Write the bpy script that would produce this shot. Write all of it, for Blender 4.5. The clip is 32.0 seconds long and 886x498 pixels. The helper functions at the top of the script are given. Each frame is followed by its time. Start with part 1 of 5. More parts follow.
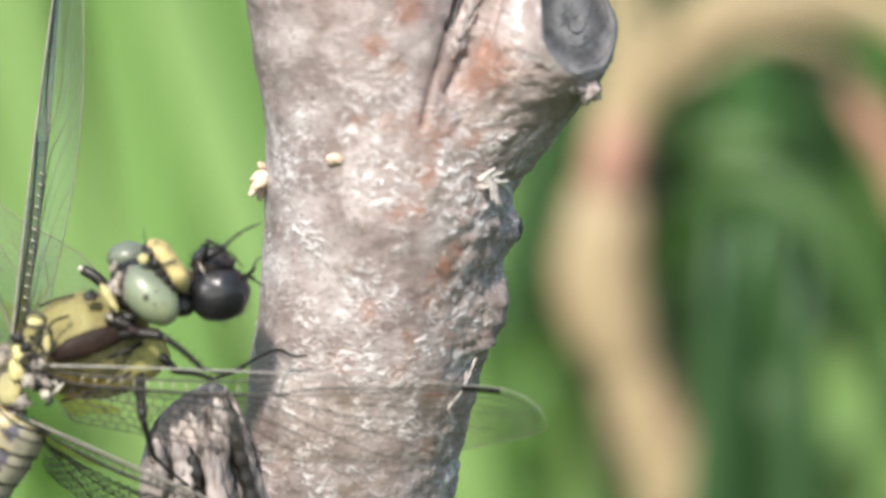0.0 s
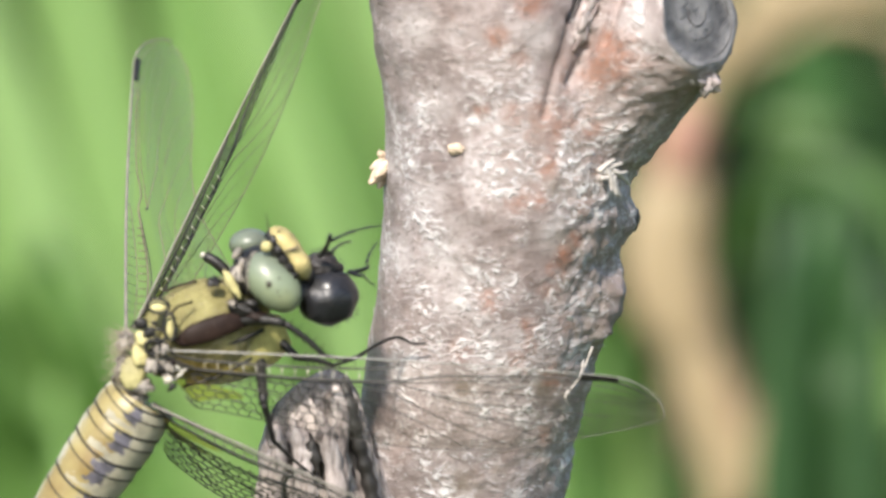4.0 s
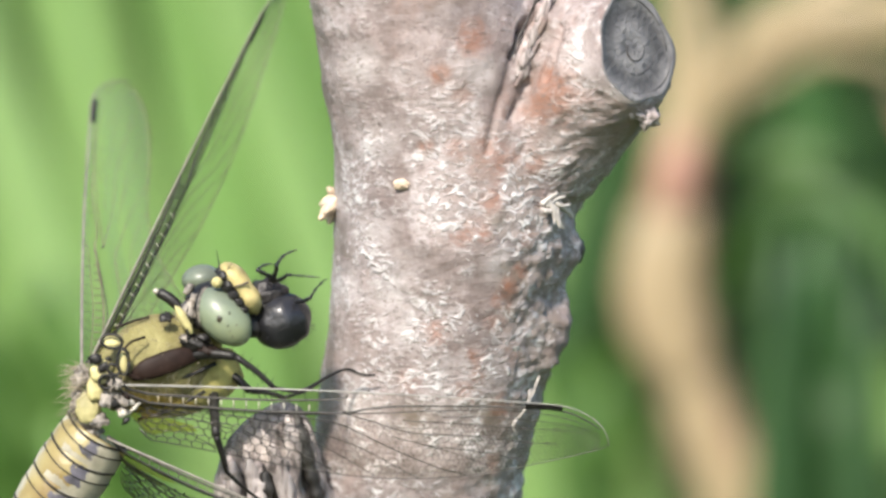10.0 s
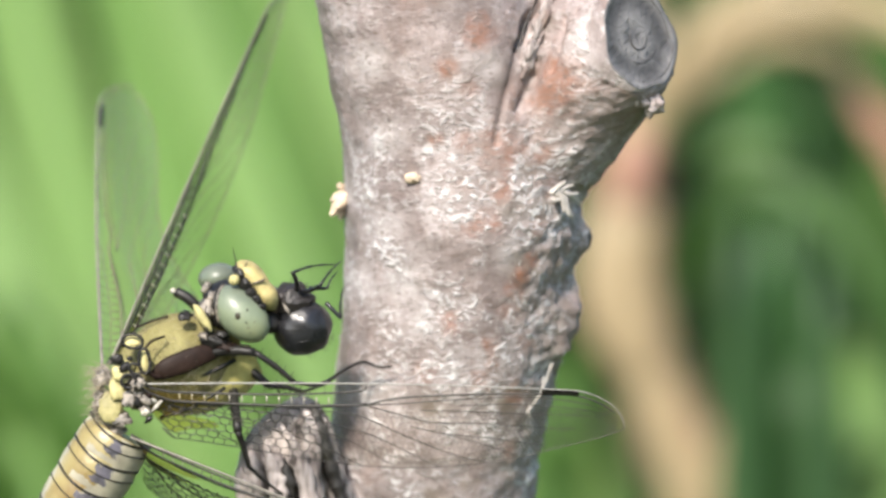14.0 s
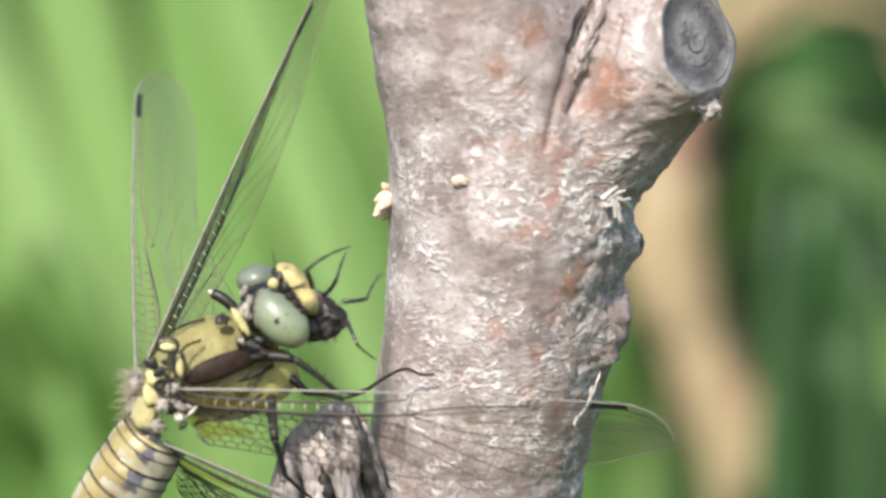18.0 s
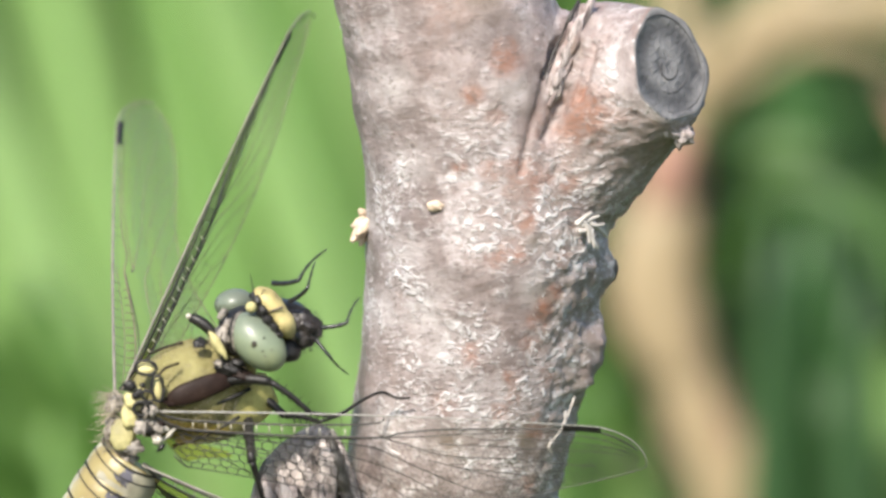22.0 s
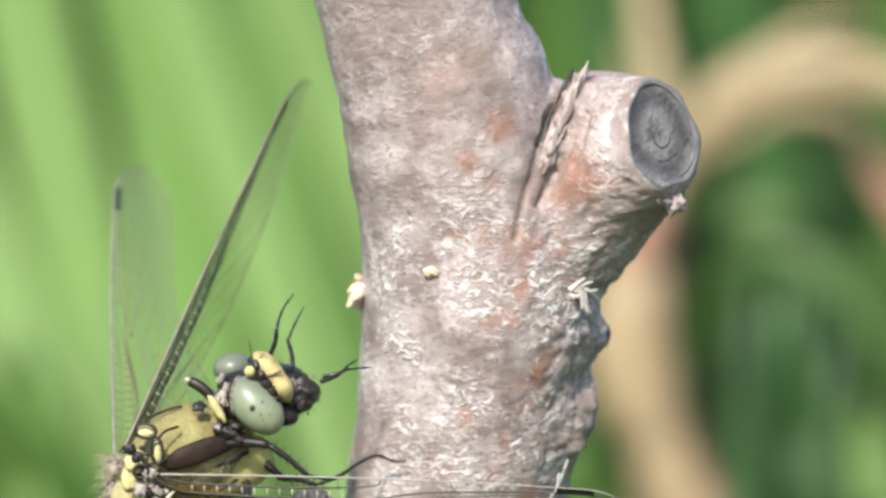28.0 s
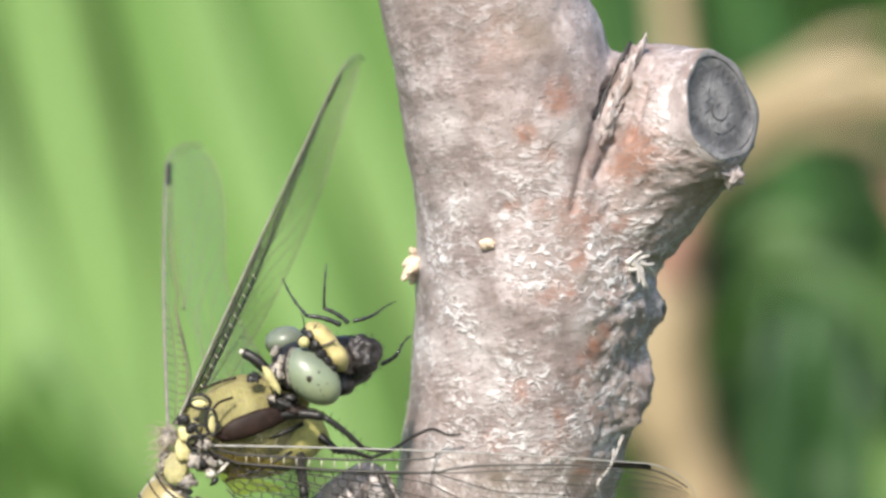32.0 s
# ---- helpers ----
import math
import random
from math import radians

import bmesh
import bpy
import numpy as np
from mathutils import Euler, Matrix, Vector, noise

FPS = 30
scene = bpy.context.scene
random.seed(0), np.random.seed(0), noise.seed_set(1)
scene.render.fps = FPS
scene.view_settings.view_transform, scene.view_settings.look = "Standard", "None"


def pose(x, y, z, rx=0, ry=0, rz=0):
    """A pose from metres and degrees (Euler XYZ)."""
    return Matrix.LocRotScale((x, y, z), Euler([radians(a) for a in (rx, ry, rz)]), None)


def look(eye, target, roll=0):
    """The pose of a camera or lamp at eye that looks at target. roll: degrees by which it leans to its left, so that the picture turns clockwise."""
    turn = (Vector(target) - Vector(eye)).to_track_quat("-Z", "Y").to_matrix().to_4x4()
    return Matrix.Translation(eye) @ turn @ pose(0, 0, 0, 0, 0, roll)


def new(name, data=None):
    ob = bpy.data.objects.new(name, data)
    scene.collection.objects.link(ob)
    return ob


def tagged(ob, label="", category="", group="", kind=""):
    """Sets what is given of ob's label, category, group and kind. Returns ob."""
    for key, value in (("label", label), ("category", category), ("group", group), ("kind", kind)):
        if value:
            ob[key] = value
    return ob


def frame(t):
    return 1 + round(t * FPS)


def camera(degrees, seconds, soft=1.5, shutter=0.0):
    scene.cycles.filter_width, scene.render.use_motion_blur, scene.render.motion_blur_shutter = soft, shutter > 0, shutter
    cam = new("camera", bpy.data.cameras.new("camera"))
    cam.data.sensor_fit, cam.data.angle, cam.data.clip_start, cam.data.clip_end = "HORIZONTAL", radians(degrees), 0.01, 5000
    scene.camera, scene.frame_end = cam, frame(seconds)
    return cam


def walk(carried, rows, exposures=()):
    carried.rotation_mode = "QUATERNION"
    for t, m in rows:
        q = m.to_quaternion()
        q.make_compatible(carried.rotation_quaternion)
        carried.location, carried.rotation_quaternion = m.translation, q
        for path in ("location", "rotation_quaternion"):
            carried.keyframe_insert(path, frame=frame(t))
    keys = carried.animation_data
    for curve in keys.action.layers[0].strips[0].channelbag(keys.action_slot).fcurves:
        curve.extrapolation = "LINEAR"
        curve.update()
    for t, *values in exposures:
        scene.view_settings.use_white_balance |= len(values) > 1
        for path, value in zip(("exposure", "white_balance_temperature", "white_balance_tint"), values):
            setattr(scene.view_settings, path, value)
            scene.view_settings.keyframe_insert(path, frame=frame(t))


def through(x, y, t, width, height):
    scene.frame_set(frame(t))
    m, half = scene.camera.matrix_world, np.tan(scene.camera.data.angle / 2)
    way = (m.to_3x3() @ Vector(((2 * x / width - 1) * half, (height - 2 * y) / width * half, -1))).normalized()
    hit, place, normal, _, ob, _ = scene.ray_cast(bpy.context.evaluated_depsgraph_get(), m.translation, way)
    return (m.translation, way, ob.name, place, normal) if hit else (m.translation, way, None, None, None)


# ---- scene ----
# Lengths below are in millimetres about a point on the stem, LIFT metres over the ground.
LIFT, MM = 0.55, 0.001

# ---- camera ----
cam = camera(10.0, 32.0, soft=2.9)
ROWS = [
    (0.0, 4.76, -374.05, -0.69, -0.224, -0.242, 0.122),
    (0.5, 7.39, -372.93, -0.69, 0.183, -0.222, 0.134),
    (1.0, 6.61, -372.81, -1.44, -0.006, 0.004, 0.426),
    (1.5, 6.20, -372.82, -2.90, -0.012, 0.263, 0.497),
    (2.0, 4.87, -374.49, -0.79, -0.233, -0.020, 0.262),
    (2.5, 1.60, -373.73, -0.91, 0.112, -0.254, -0.183),
    (3.0, -4.31, -373.61, -1.95, -0.608, -0.063, -0.634),
    (3.5, -3.11, -376.47, 0.45, -0.117, -0.367, -0.455),
    (5.5, -2.03, -377.83, 0.79, 0.091, -0.722, -0.355),
    (6.0, -2.52, -378.12, -1.18, -0.201, -0.240, 0.001),
    (6.5, 0.54, -378.97, 3.27, 0.280, -0.706, -0.149),
    (7.0, 0.04, -377.01, 3.21, 0.215, -0.795, -0.013),
    (7.5, -1.56, -376.44, 5.66, 0.188, -0.896, -0.398),
    (8.0, 0.36, -376.89, 5.55, 0.299, -0.862, -0.219),
    (8.5, 2.81, -379.80, 3.51, 0.568, -0.563, 0.001),
    (9.0, 0.00, -382.64, 0.00, 0.000, 0.000, 0.000),
    (9.5, 6.05, -383.68, 1.04, 0.721, -0.141, 0.294),
    (10.0, 4.95, -385.56, 0.32, 0.534, -0.136, 0.337),
    (10.5, 2.49, -385.77, 1.67, 0.407, -0.338, 0.102),
    (11.0, 3.01, -388.52, 1.05, 0.565, -0.189, 0.271),
    (11.5, -1.20, -388.81, -1.81, 0.078, -0.053, 0.066),
    (12.0, 0.57, -389.76, -2.46, 0.242, 0.035, 0.113),
    (12.5, 0.20, -394.11, -1.46, 0.065, -0.035, 0.057),
    (13.0, 0.63, -399.50, -3.09, -0.371, 0.217, 0.723),
    (13.5, 1.81, -398.81, -2.36, 0.068, -0.004, 1.968),
    (14.0, -2.82, -391.34, -0.83, -0.497, -0.054, 2.097),
    (14.5, -0.30, -386.97, -3.79, -0.281, -0.258, 2.596),
    (15.0, -2.09, -387.42, -6.18, -0.482, 0.132, 2.382),
    (15.5, -4.37, -387.86, -4.01, -0.323, 0.017, 2.008),
    (17.5, -6.04, -379.42, 3.16, -0.403, -0.832, 1.105),
    (18.0, -3.52, -378.96, 6.20, -0.093, -1.070, 1.047),
    (18.5, -4.56, -377.17, 8.29, -0.152, -1.294, 0.774),
    (19.0, -5.50, -377.37, 5.77, -0.324, -1.022, 0.858),
    (19.5, -3.43, -378.08, 5.12, 0.140, -0.877, 0.850),
    (20.0, -1.21, -379.51, 6.30, 0.296, -0.986, 0.851),
    (20.5, -0.87, -381.16, 6.10, 0.251, -0.964, 0.880),
    (21.0, -2.08, -380.38, 4.13, 0.056, -0.784, 0.914),
    (21.5, -1.68, -381.63, 3.50, -0.078, -0.556, 1.083),
    (22.0, -1.25, -383.09, 4.01, -0.024, -0.450, 0.979),
    (22.5, 0.07, -385.99, 6.80, 0.224, -0.588, 0.816),
    (23.0, -3.33, -385.23, 5.34, -0.126, -0.276, 0.635),
    (23.5, 1.16, -385.91, 3.91, 0.435, -0.168, 0.859),
    (24.0, 2.07, -387.74, 5.72, 0.541, -0.319, 0.913),
    (24.5, -0.86, -386.72, 2.63, 0.040, -0.029, 0.926),
    (26.5, -7.73, -386.78, -0.51, -0.988, 0.785, 0.794),
    (27.0, -7.18, -384.87, -2.60, -0.772, 1.131, 0.945),
    (27.5, -7.03, -388.70, -1.31, -0.818, 1.217, 0.770),
    (28.0, -3.86, -388.55, 4.44, -0.479, 0.229, 0.896),
    (28.5, -3.84, -390.64, 0.72, -0.489, 0.886, 0.966),
    (29.0, -7.43, -391.66, -4.68, -1.019, 1.620, 0.952),
    (29.5, -4.76, -389.09, -3.23, -0.455, 1.356, 0.970),
    (30.0, -10.50, -387.92, -3.32, -0.527, 1.360, 0.400),
    (30.5, -7.96, -387.53, -4.94, -0.200, 1.651, 0.417),
    (31.0, -10.08, -385.95, -0.77, -0.531, 1.003, 0.163),
    (31.5, -9.53, -386.08, -2.08, -0.561, 1.067, 0.307),
    (32.0, -8.69, -386.29, -1.69, -0.572, 0.851, 0.598),
]


def placed(x, y, z):
    return Vector((x * MM, y * MM, LIFT + z * MM))


walk(cam, [(t, Matrix.Translation(placed(x, y, z)) @ pose(0, 0, 0, 0, 0, yaw) @ pose(0, 0, 0, 90 + pitch, 0, 0) @ pose(0, 0, 0, 0, 0, -roll))
           for t, x, y, z, yaw, pitch, roll in ROWS])
cam.data.dof.use_dof = True
cam.data.dof.focus_distance = 0.377
cam.data.dof.aperture_fstop = 24.0

# ---- light ----
SUN_UP, SUN_FROM = radians(38), radians(198)    # from the camera's left, over its shoulder
world = bpy.data.worlds.new("world")
scene.world = world
world.use_nodes = True
wn = world.node_tree.nodes
sky = wn.new("ShaderNodeTexSky")
sky.sky_type, sky.sun_disc, sky.sun_elevation, sky.sun_rotation = "NISHITA", False, SUN_UP, SUN_FROM
wn["Background"].inputs[1].default_value = 0.118
world.node_tree.links.new(sky.outputs[0], wn["Background"].inputs[0])
sun = new("sun", bpy.data.lights.new("sun", "SUN"))
sun.data.energy, sun.data.angle, sun.data.color = 3.75, radians(6), (1.0, 0.925, 0.83)
sun_way = Vector((math.sin(SUN_FROM) * math.cos(SUN_UP), math.cos(SUN_FROM) * math.cos(SUN_UP), math.sin(SUN_UP)))
sun.matrix_world = look(sun_way * 20, (0, 0, 0))
scene.view_settings.exposure = 1.26


# ---- materials ----
class Nodes:
    """A small builder of node materials."""

    def __init__(self, name):
        self.mat = bpy.data.materials.new(name)
        self.mat.use_nodes = True
        self.tree = self.mat.node_tree
        self.shader = self.tree.nodes["Principled BSDF"]
        self.space = self.add("ShaderNodeTexCoord").outputs["Object"]

    def add(self, kind, **inputs):
        node = self.tree.nodes.new(kind)
        for key, value in inputs.items():
            self.put(node, key, value)
        return node

    def put(self, node, key, value):
        slot = node.inputs[int(key[1:])] if key[0] == "i" and key[1:].isdigit() else node.inputs[key.replace("_", " ")]
        if isinstance(value, bpy.types.NodeSocket):
            self.tree.links.new(value, slot)
        else:
            slot.default_value = value

    def noise(self, scale, detail=4.0, rough=0.6, stretch=None, turn=None):
        at = self.space
        if stretch:
            m = self.add("ShaderNodeMapping", Vector=at, Scale=stretch)
            if turn:
                m.inputs["Rotation"].default_value = turn
            at = m.outputs[0]
        return self.add("ShaderNodeTexNoise", Vector=at, Scale=scale, Detail=detail, Roughness=rough).outputs["Fac"]

    def ramp(self, fac, *stops):
        node = self.add("ShaderNodeValToRGB", Fac=fac)
        ramp = node.color_ramp
        while len(ramp.elements) < len(stops):
            ramp.elements.new(0.5)
        for e, (p, c) in zip(ramp.elements, stops):
            e.position, e.color = p, (*c, 1) if isinstance(c, tuple) else (c, c, c, 1)
        return node.outputs[0]

    def mix(self, fac, a, b, how="MIX"):
        node = self.add("ShaderNodeMix")
        node.data_type, node.blend_type = "RGBA", how
        for n, v in ((0, fac), (6, a), (7, b)):
            if isinstance(v, bpy.types.NodeSocket):
                self.tree.links.new(v, node.inputs[n])
            else:
                node.inputs[n].default_value = v if n == 0 else (*v, 1)
        return node.outputs[2]

    def bump(self, height, strength, distance, under=None):
        node = self.add("ShaderNodeBump", Height=height, Strength=strength, Distance=distance)
        if under:
            self.put(node, "Normal", under)
        return node.outputs[0]

    def done(self, colour, rough=0.6, normal=None, **more):
        self.put(self.shader, "Base_Color", (*colour, 1) if isinstance(colour, tuple) else colour)
        self.put(self.shader, "Roughness", rough)
        if normal:
            self.put(self.shader, "Normal", normal)
        for k, v in more.items():
            self.put(self.shader, k, v)
        return self.mat


def bark_material():
    n = Nodes("grey_bark")
    big = n.noise(170, 6, 0.7, (1.2, 1.2, 0.55), (0, 0.15, 0))
    base = n.ramp(big, (0.28, (0.102, 0.074, 0.067)), (0.43, (0.178, 0.136, 0.126)), (0.57, (0.258, 0.207, 0.196)), (0.74, (0.38, 0.325, 0.315)))
    # lighter and darker blotches
    base = n.mix(n.ramp(n.noise(330, 4, 0.65, (1.1, 1.1, 0.5), (0, 0.2, 0)), (0.52, 0.0), (0.68, 0.5)), base, (0.53, 0.49, 0.488))
    base = n.mix(n.ramp(n.noise(250, 4, 0.65, (0.8, 0.8, 1.2)), (0.40, 0.7), (0.52, 0.0)), base, (0.15, 0.118, 0.11))
    # fine wrinkles of the skin
    wrinkle = n.noise(1500, 5, 0.75, (0.7, 0.7, 1.2), (0, 0.4, 0))
    base = n.mix(n.ramp(wrinkle, (0.34, 0.45), (0.45, 0.0)), base, (0.155, 0.115, 0.10))
    # brownish patches broken up into specks, some at known places
    rust = n.ramp(n.noise(120, 4, 0.65, (1.2, 1.2, 0.7), (0, 0.2, 0)), (0.56, 0.0), (0.70, 0.45))
    ragged = n.noise(300, 5, 0.7)

    def patches(places, soft=0.35):
        """Ragged round patches at places across and up."""
        both = n.add("ShaderNodeValue").outputs[0]
        both.default_value = 0.0
        for (x, z), size in places:
            both = n.mix(1.0, both, n.ramp(ragged_gap(x, z, size), (0.95 - soft, 1.0), (0.95, 0.0)), "LIGHTEN")
        return both

    def ragged_gap(x, z, size):
        far = n.add("ShaderNodeVectorMath", i0=n.add("ShaderNodeMapping", Vector=n.space, Scale=(1, 0, 1)).outputs[0], i1=(x * MM, 0, z * MM))
        far.operation = "DISTANCE"
        gap = n.add("ShaderNodeMath", i0=far.outputs["Value"], i1=0.5 / (size * MM))
        gap.operation = "MULTIPLY"
        torn = n.add("ShaderNodeMath", i0=gap.outputs[0], i1=ragged)
        torn.operation = "ADD"
        return torn.outputs[0]

    rust = n.mix(1.0, rust, patches(RUSTY), "LIGHTEN")
    # pale bark, with sunlight on the stem's left side painted in as well
    base = n.mix(n.mix(0.6, (0, 0, 0), patches(PALE_AND_SUNLIT, 0.5)), base, (0.50, 0.46, 0.45))
    # brown crusty bark, deepened to add shade on the stem's right side
    base = n.mix(n.mix(0.82, (0, 0, 0), patches(BROWN_AND_SHADED, 0.5)), base, (0.15, 0.115, 0.085))
    specks = n.ramp(n.noise(700, 5, 0.72, (0.8, 0.8, 1.5)), (0.40, 0.35), (0.54, 1.0))
    base = n.mix(n.mix(1.0, rust, specks, "MULTIPLY"), base, (0.225, 0.108, 0.072))
    # silvery skin, curled and broken: thin lines and small flecks
    shift = n.add("ShaderNodeTexNoise", Vector=n.space, Scale=420.0, Detail=3.0)
    warped = n.add("ShaderNodeMix")
    warped.data_type = "VECTOR"
    warped.inputs[0].default_value = 0.0018
    n.tree.links.new(n.space, warped.inputs[4])
    n.tree.links.new(shift.outputs["Color"], warped.inputs[5])
    height = n.add("ShaderNodeMapRange", Value=n.add("ShaderNodeSeparateXYZ", Vector=n.space).outputs["Z"])
    for k, value in ((1, 0.004), (2, 0.010), (3, 1.0), (4, 0.36)):
        height.inputs[k].default_value = value
    fleck = None
    for scale, turn, lo, hi in ((1250.0, 0.75, 0.54, 0.64), (2000.0, -0.35, 0.545, 0.625), (3000.0, 0.2, 0.55, 0.62)):
        tilted = n.add("ShaderNodeMapping", Vector=warped.outputs[1], Scale=(0.5, 0.6, 1.0), Rotation=(0.0, turn, 0.0))
        curls = n.add("ShaderNodeTexNoise", Vector=tilted.outputs[0], Scale=scale, Detail=2.5, Roughness=0.6, Distortion=0.35).outputs["Fac"]
        one = n.mix(1.0, n.ramp(curls, (lo, 0.0), (hi, 1.0)), n.ramp(n.noise(0.16 * scale, 4, 0.7), (0.42, 0.10), (0.56, 1.0)), "MULTIPLY")
        fleck = one if fleck is None else n.mix(1.0, fleck, one, "LIGHTEN")
    where = n.ramp(n.noise(150, 5, 0.7), (0.43, 0.05), (0.60, 1.0))
    fleck = n.mix(1.0, n.mix(1.0, fleck, where, "MULTIPLY"), height.outputs[0], "MULTIPLY")
    # skin left in silvery patches
    base = n.mix(n.mix(1.0, n.mix(0.26, (0, 0, 0), where), height.outputs[0], "MULTIPLY"), base, (0.46, 0.43, 0.425))
    # small dark pits between the flecks
    pits = n.ramp(n.noise(2000, 4, 0.7, (0.8, 0.8, 1.3)), (0.36, 0.75), (0.45, 0.0))
    base = n.mix(pits, base, (0.12, 0.09, 0.08))
    # fleck white: pale skin colour, raised to paint in its glints
    col = n.mix(n.mix(0.82, (0, 0, 0), fleck), base, (0.70, 0.685, 0.685))
    stain = n.ramp(n.noise(100, 5, 0.7, (1, 1, 0.8)), (0.52, 0.0), (0.70, 0.5))
    col = n.mix(stain, col, (0.20, 0.155, 0.135))
    relief = n.bump(wrinkle, 0.4, 0.0005)
    relief = n.bump(fleck, 0.6, 0.0003, relief)
    return n.done(col, n.ramp(fleck, (0.1, 0.52), (0.8, 0.22)), relief, Specular_IOR_Level=0.5)


def cut_wood_material():
    """Weathered end grain with year rings."""
    n = Nodes("weathered_end_grain")
    wob = n.add("ShaderNodeTexWave", Vector=n.space, Scale=115.0, Distortion=3.6, Detail=4.0, **{"Detail_Scale": 2.0, "Detail_Roughness": 0.7})
    wob.wave_type, wob.rings_direction = "RINGS", "Z"
    rings = n.mix(0.45, wob.outputs["Color"], n.ramp(n.noise(600, 5, 0.7), (0.3, 0.0), (0.7, 1.0)))
    col = n.ramp(rings, (0.15, (0.05, 0.048, 0.049)), (0.5, (0.105, 0.101, 0.102)), (0.85, (0.17, 0.164, 0.162)))
    return n.done(col, 0.65, n.bump(rings, 0.5, 0.0004, n.bump(n.noise(2500), 0.4, 0.0003)))


def old_bark_material():
    n = Nodes("dry_fibrous_bark")
    fib = n.noise(420, 5, 0.7, (2.6, 2.6, 0.45), (0, 0.12, 0))
    col = n.ramp(fib, (0.32, (0.045, 0.033, 0.03)), (0.42, (0.24, 0.20, 0.188)), (0.54, (0.36, 0.315, 0.30)), (0.72, (0.49, 0.44, 0.42)))
    streak = n.ramp(n.noise(170, 4, 0.65, (2.4, 2.4, 0.35), (0, 0.12, 0)), (0.36, 0.8), (0.43, 0.0))
    col = n.mix(streak, col, (0.018, 0.014, 0.012))
    return n.done(col, 0.75, n.bump(fib, 0.6, 0.0007))


def plain(name, colour, rough=0.5, vary=0.25, scale=900.0, bump=0.2, **more):
    n = Nodes(name)
    a = tuple(c * (1 - vary) for c in colour)
    b = tuple(min(1, c * (1 + vary)) for c in colour)
    col = n.ramp(n.noise(scale, 4, 0.65), (0.35, a), (0.68, b))
    return n.done(col, rough, n.bump(n.noise(scale * 3, 3), bump, 0.0003), **more)


def eye_material():
    n = Nodes("compound_eye")
    height = n.add("ShaderNodeSeparateXYZ", Vector=n.space).outputs["Z"]
    level = n.add("ShaderNodeMapRange", Value=height)
    level.inputs[1].default_value, level.inputs[2].default_value = -0.0030, 0.0028
    cloud = n.mix(0.5, level.outputs[0], n.noise(420, 5, 0.65))
    col = n.ramp(cloud, (0.15, (0.23, 0.245, 0.13)), (0.38, (0.16, 0.192, 0.122)), (0.56, (0.12, 0.143, 0.10)), (0.80, (0.092, 0.104, 0.082)))
    dots = n.add("ShaderNodeTexVoronoi", Vector=n.space, Scale=1900.0).outputs["Distance"]
    speck = n.ramp(dots, (0.12, 1.0), (0.26, 0.0))
    some = n.ramp(n.noise(420, 2), (0.55, 0.0), (0.64, 0.8))
    col = n.mix(n.mix(1.0, speck, some, "MULTIPLY"), col, (0.09, 0.12, 0.07))
    facets = n.add("ShaderNodeTexVoronoi", Vector=n.space, Scale=9000.0).outputs["Distance"]
    return n.done(col, 0.42, n.bump(facets, 0.12, 0.00005), Specular_IOR_Level=0.45, Coat_Weight=0.15, Coat_Roughness=0.3)


def cuticle_material():
    """Yellow body wall with faint olive and dark clouds."""
    n = Nodes("yellow_cuticle")
    col = n.ramp(n.noise(300, 4, 0.6), (0.3, (0.115, 0.10, 0.036)), (0.5, (0.185, 0.166, 0.064)), (0.7, (0.25, 0.225, 0.095)))
    col = n.mix(n.ramp(n.noise(800, 4, 0.7), (0.60, 0.0), (0.72, 0.75)), col, (0.13, 0.10, 0.04))
    col = n.mix(n.ramp(n.noise(210, 5, 0.7), (0.48, 0.0), (0.60, 0.7)), col, (0.15, 0.13, 0.055))
    col = n.mix(n.ramp(n.noise(1900, 4, 0.7), (0.58, 0.0), (0.70, 0.5)), col, (0.10, 0.08, 0.04))
    return n.done(col, 0.6, n.bump(n.noise(2600, 4), 0.5, 0.0004), Specular_IOR_Level=0.2)


def abdomen_material():
    n = Nodes("banded_abdomen_cuticle")
    col = n.ramp(n.noise(260, 3, 0.5), (0.3, (0.165, 0.115, 0.038)), (0.5, (0.24, 0.195, 0.078)), (0.7, (0.285, 0.25, 0.14)))
    return n.done(col, 0.36, n.bump(n.noise(2200, 4), 0.25, 0.0003))


def membrane_material(name, tint, body=0.02, colour=(0.55, 0.6, 0.5), gloss=0.07):
    """Thin clear skin; body is the share that scatters light."""
    n = Nodes(name)
    out = n.tree.nodes["Material Output"]
    clear = n.add("ShaderNodeBsdfTransparent", Color=(*tint, 1))
    shine = n.add("ShaderNodeBsdfGlossy", Color=(0.9, 0.92, 0.88, 1), Roughness=0.3)
    both = n.add("ShaderNodeMixShader", i0=0.5, i1=n.add("ShaderNodeBsdfTranslucent", Color=(*colour, 1)).outputs[0], i2=n.add("ShaderNodeBsdfDiffuse", Color=(*colour, 1)).outputs[0])
    share = n.ramp(n.noise(700, 3, 0.6), (0.3, body * 0.6), (0.7, body * 1.4))
    mixed = n.add("ShaderNodeMixShader", i0=share, i1=clear.outputs[0], i2=both.outputs[0])
    weak = n.add("ShaderNodeMath", i0=n.add("ShaderNodeFresnel", IOR=1.25).outputs[0], i1=gloss)
    weak.operation = "MULTIPLY"
    mixed = n.add("ShaderNodeMixShader", i0=weak.outputs[0], i1=mixed.outputs[0], i2=shine.outputs[0])
    n.tree.links.new(mixed.outputs[0], out.inputs[0])
    return n.mat


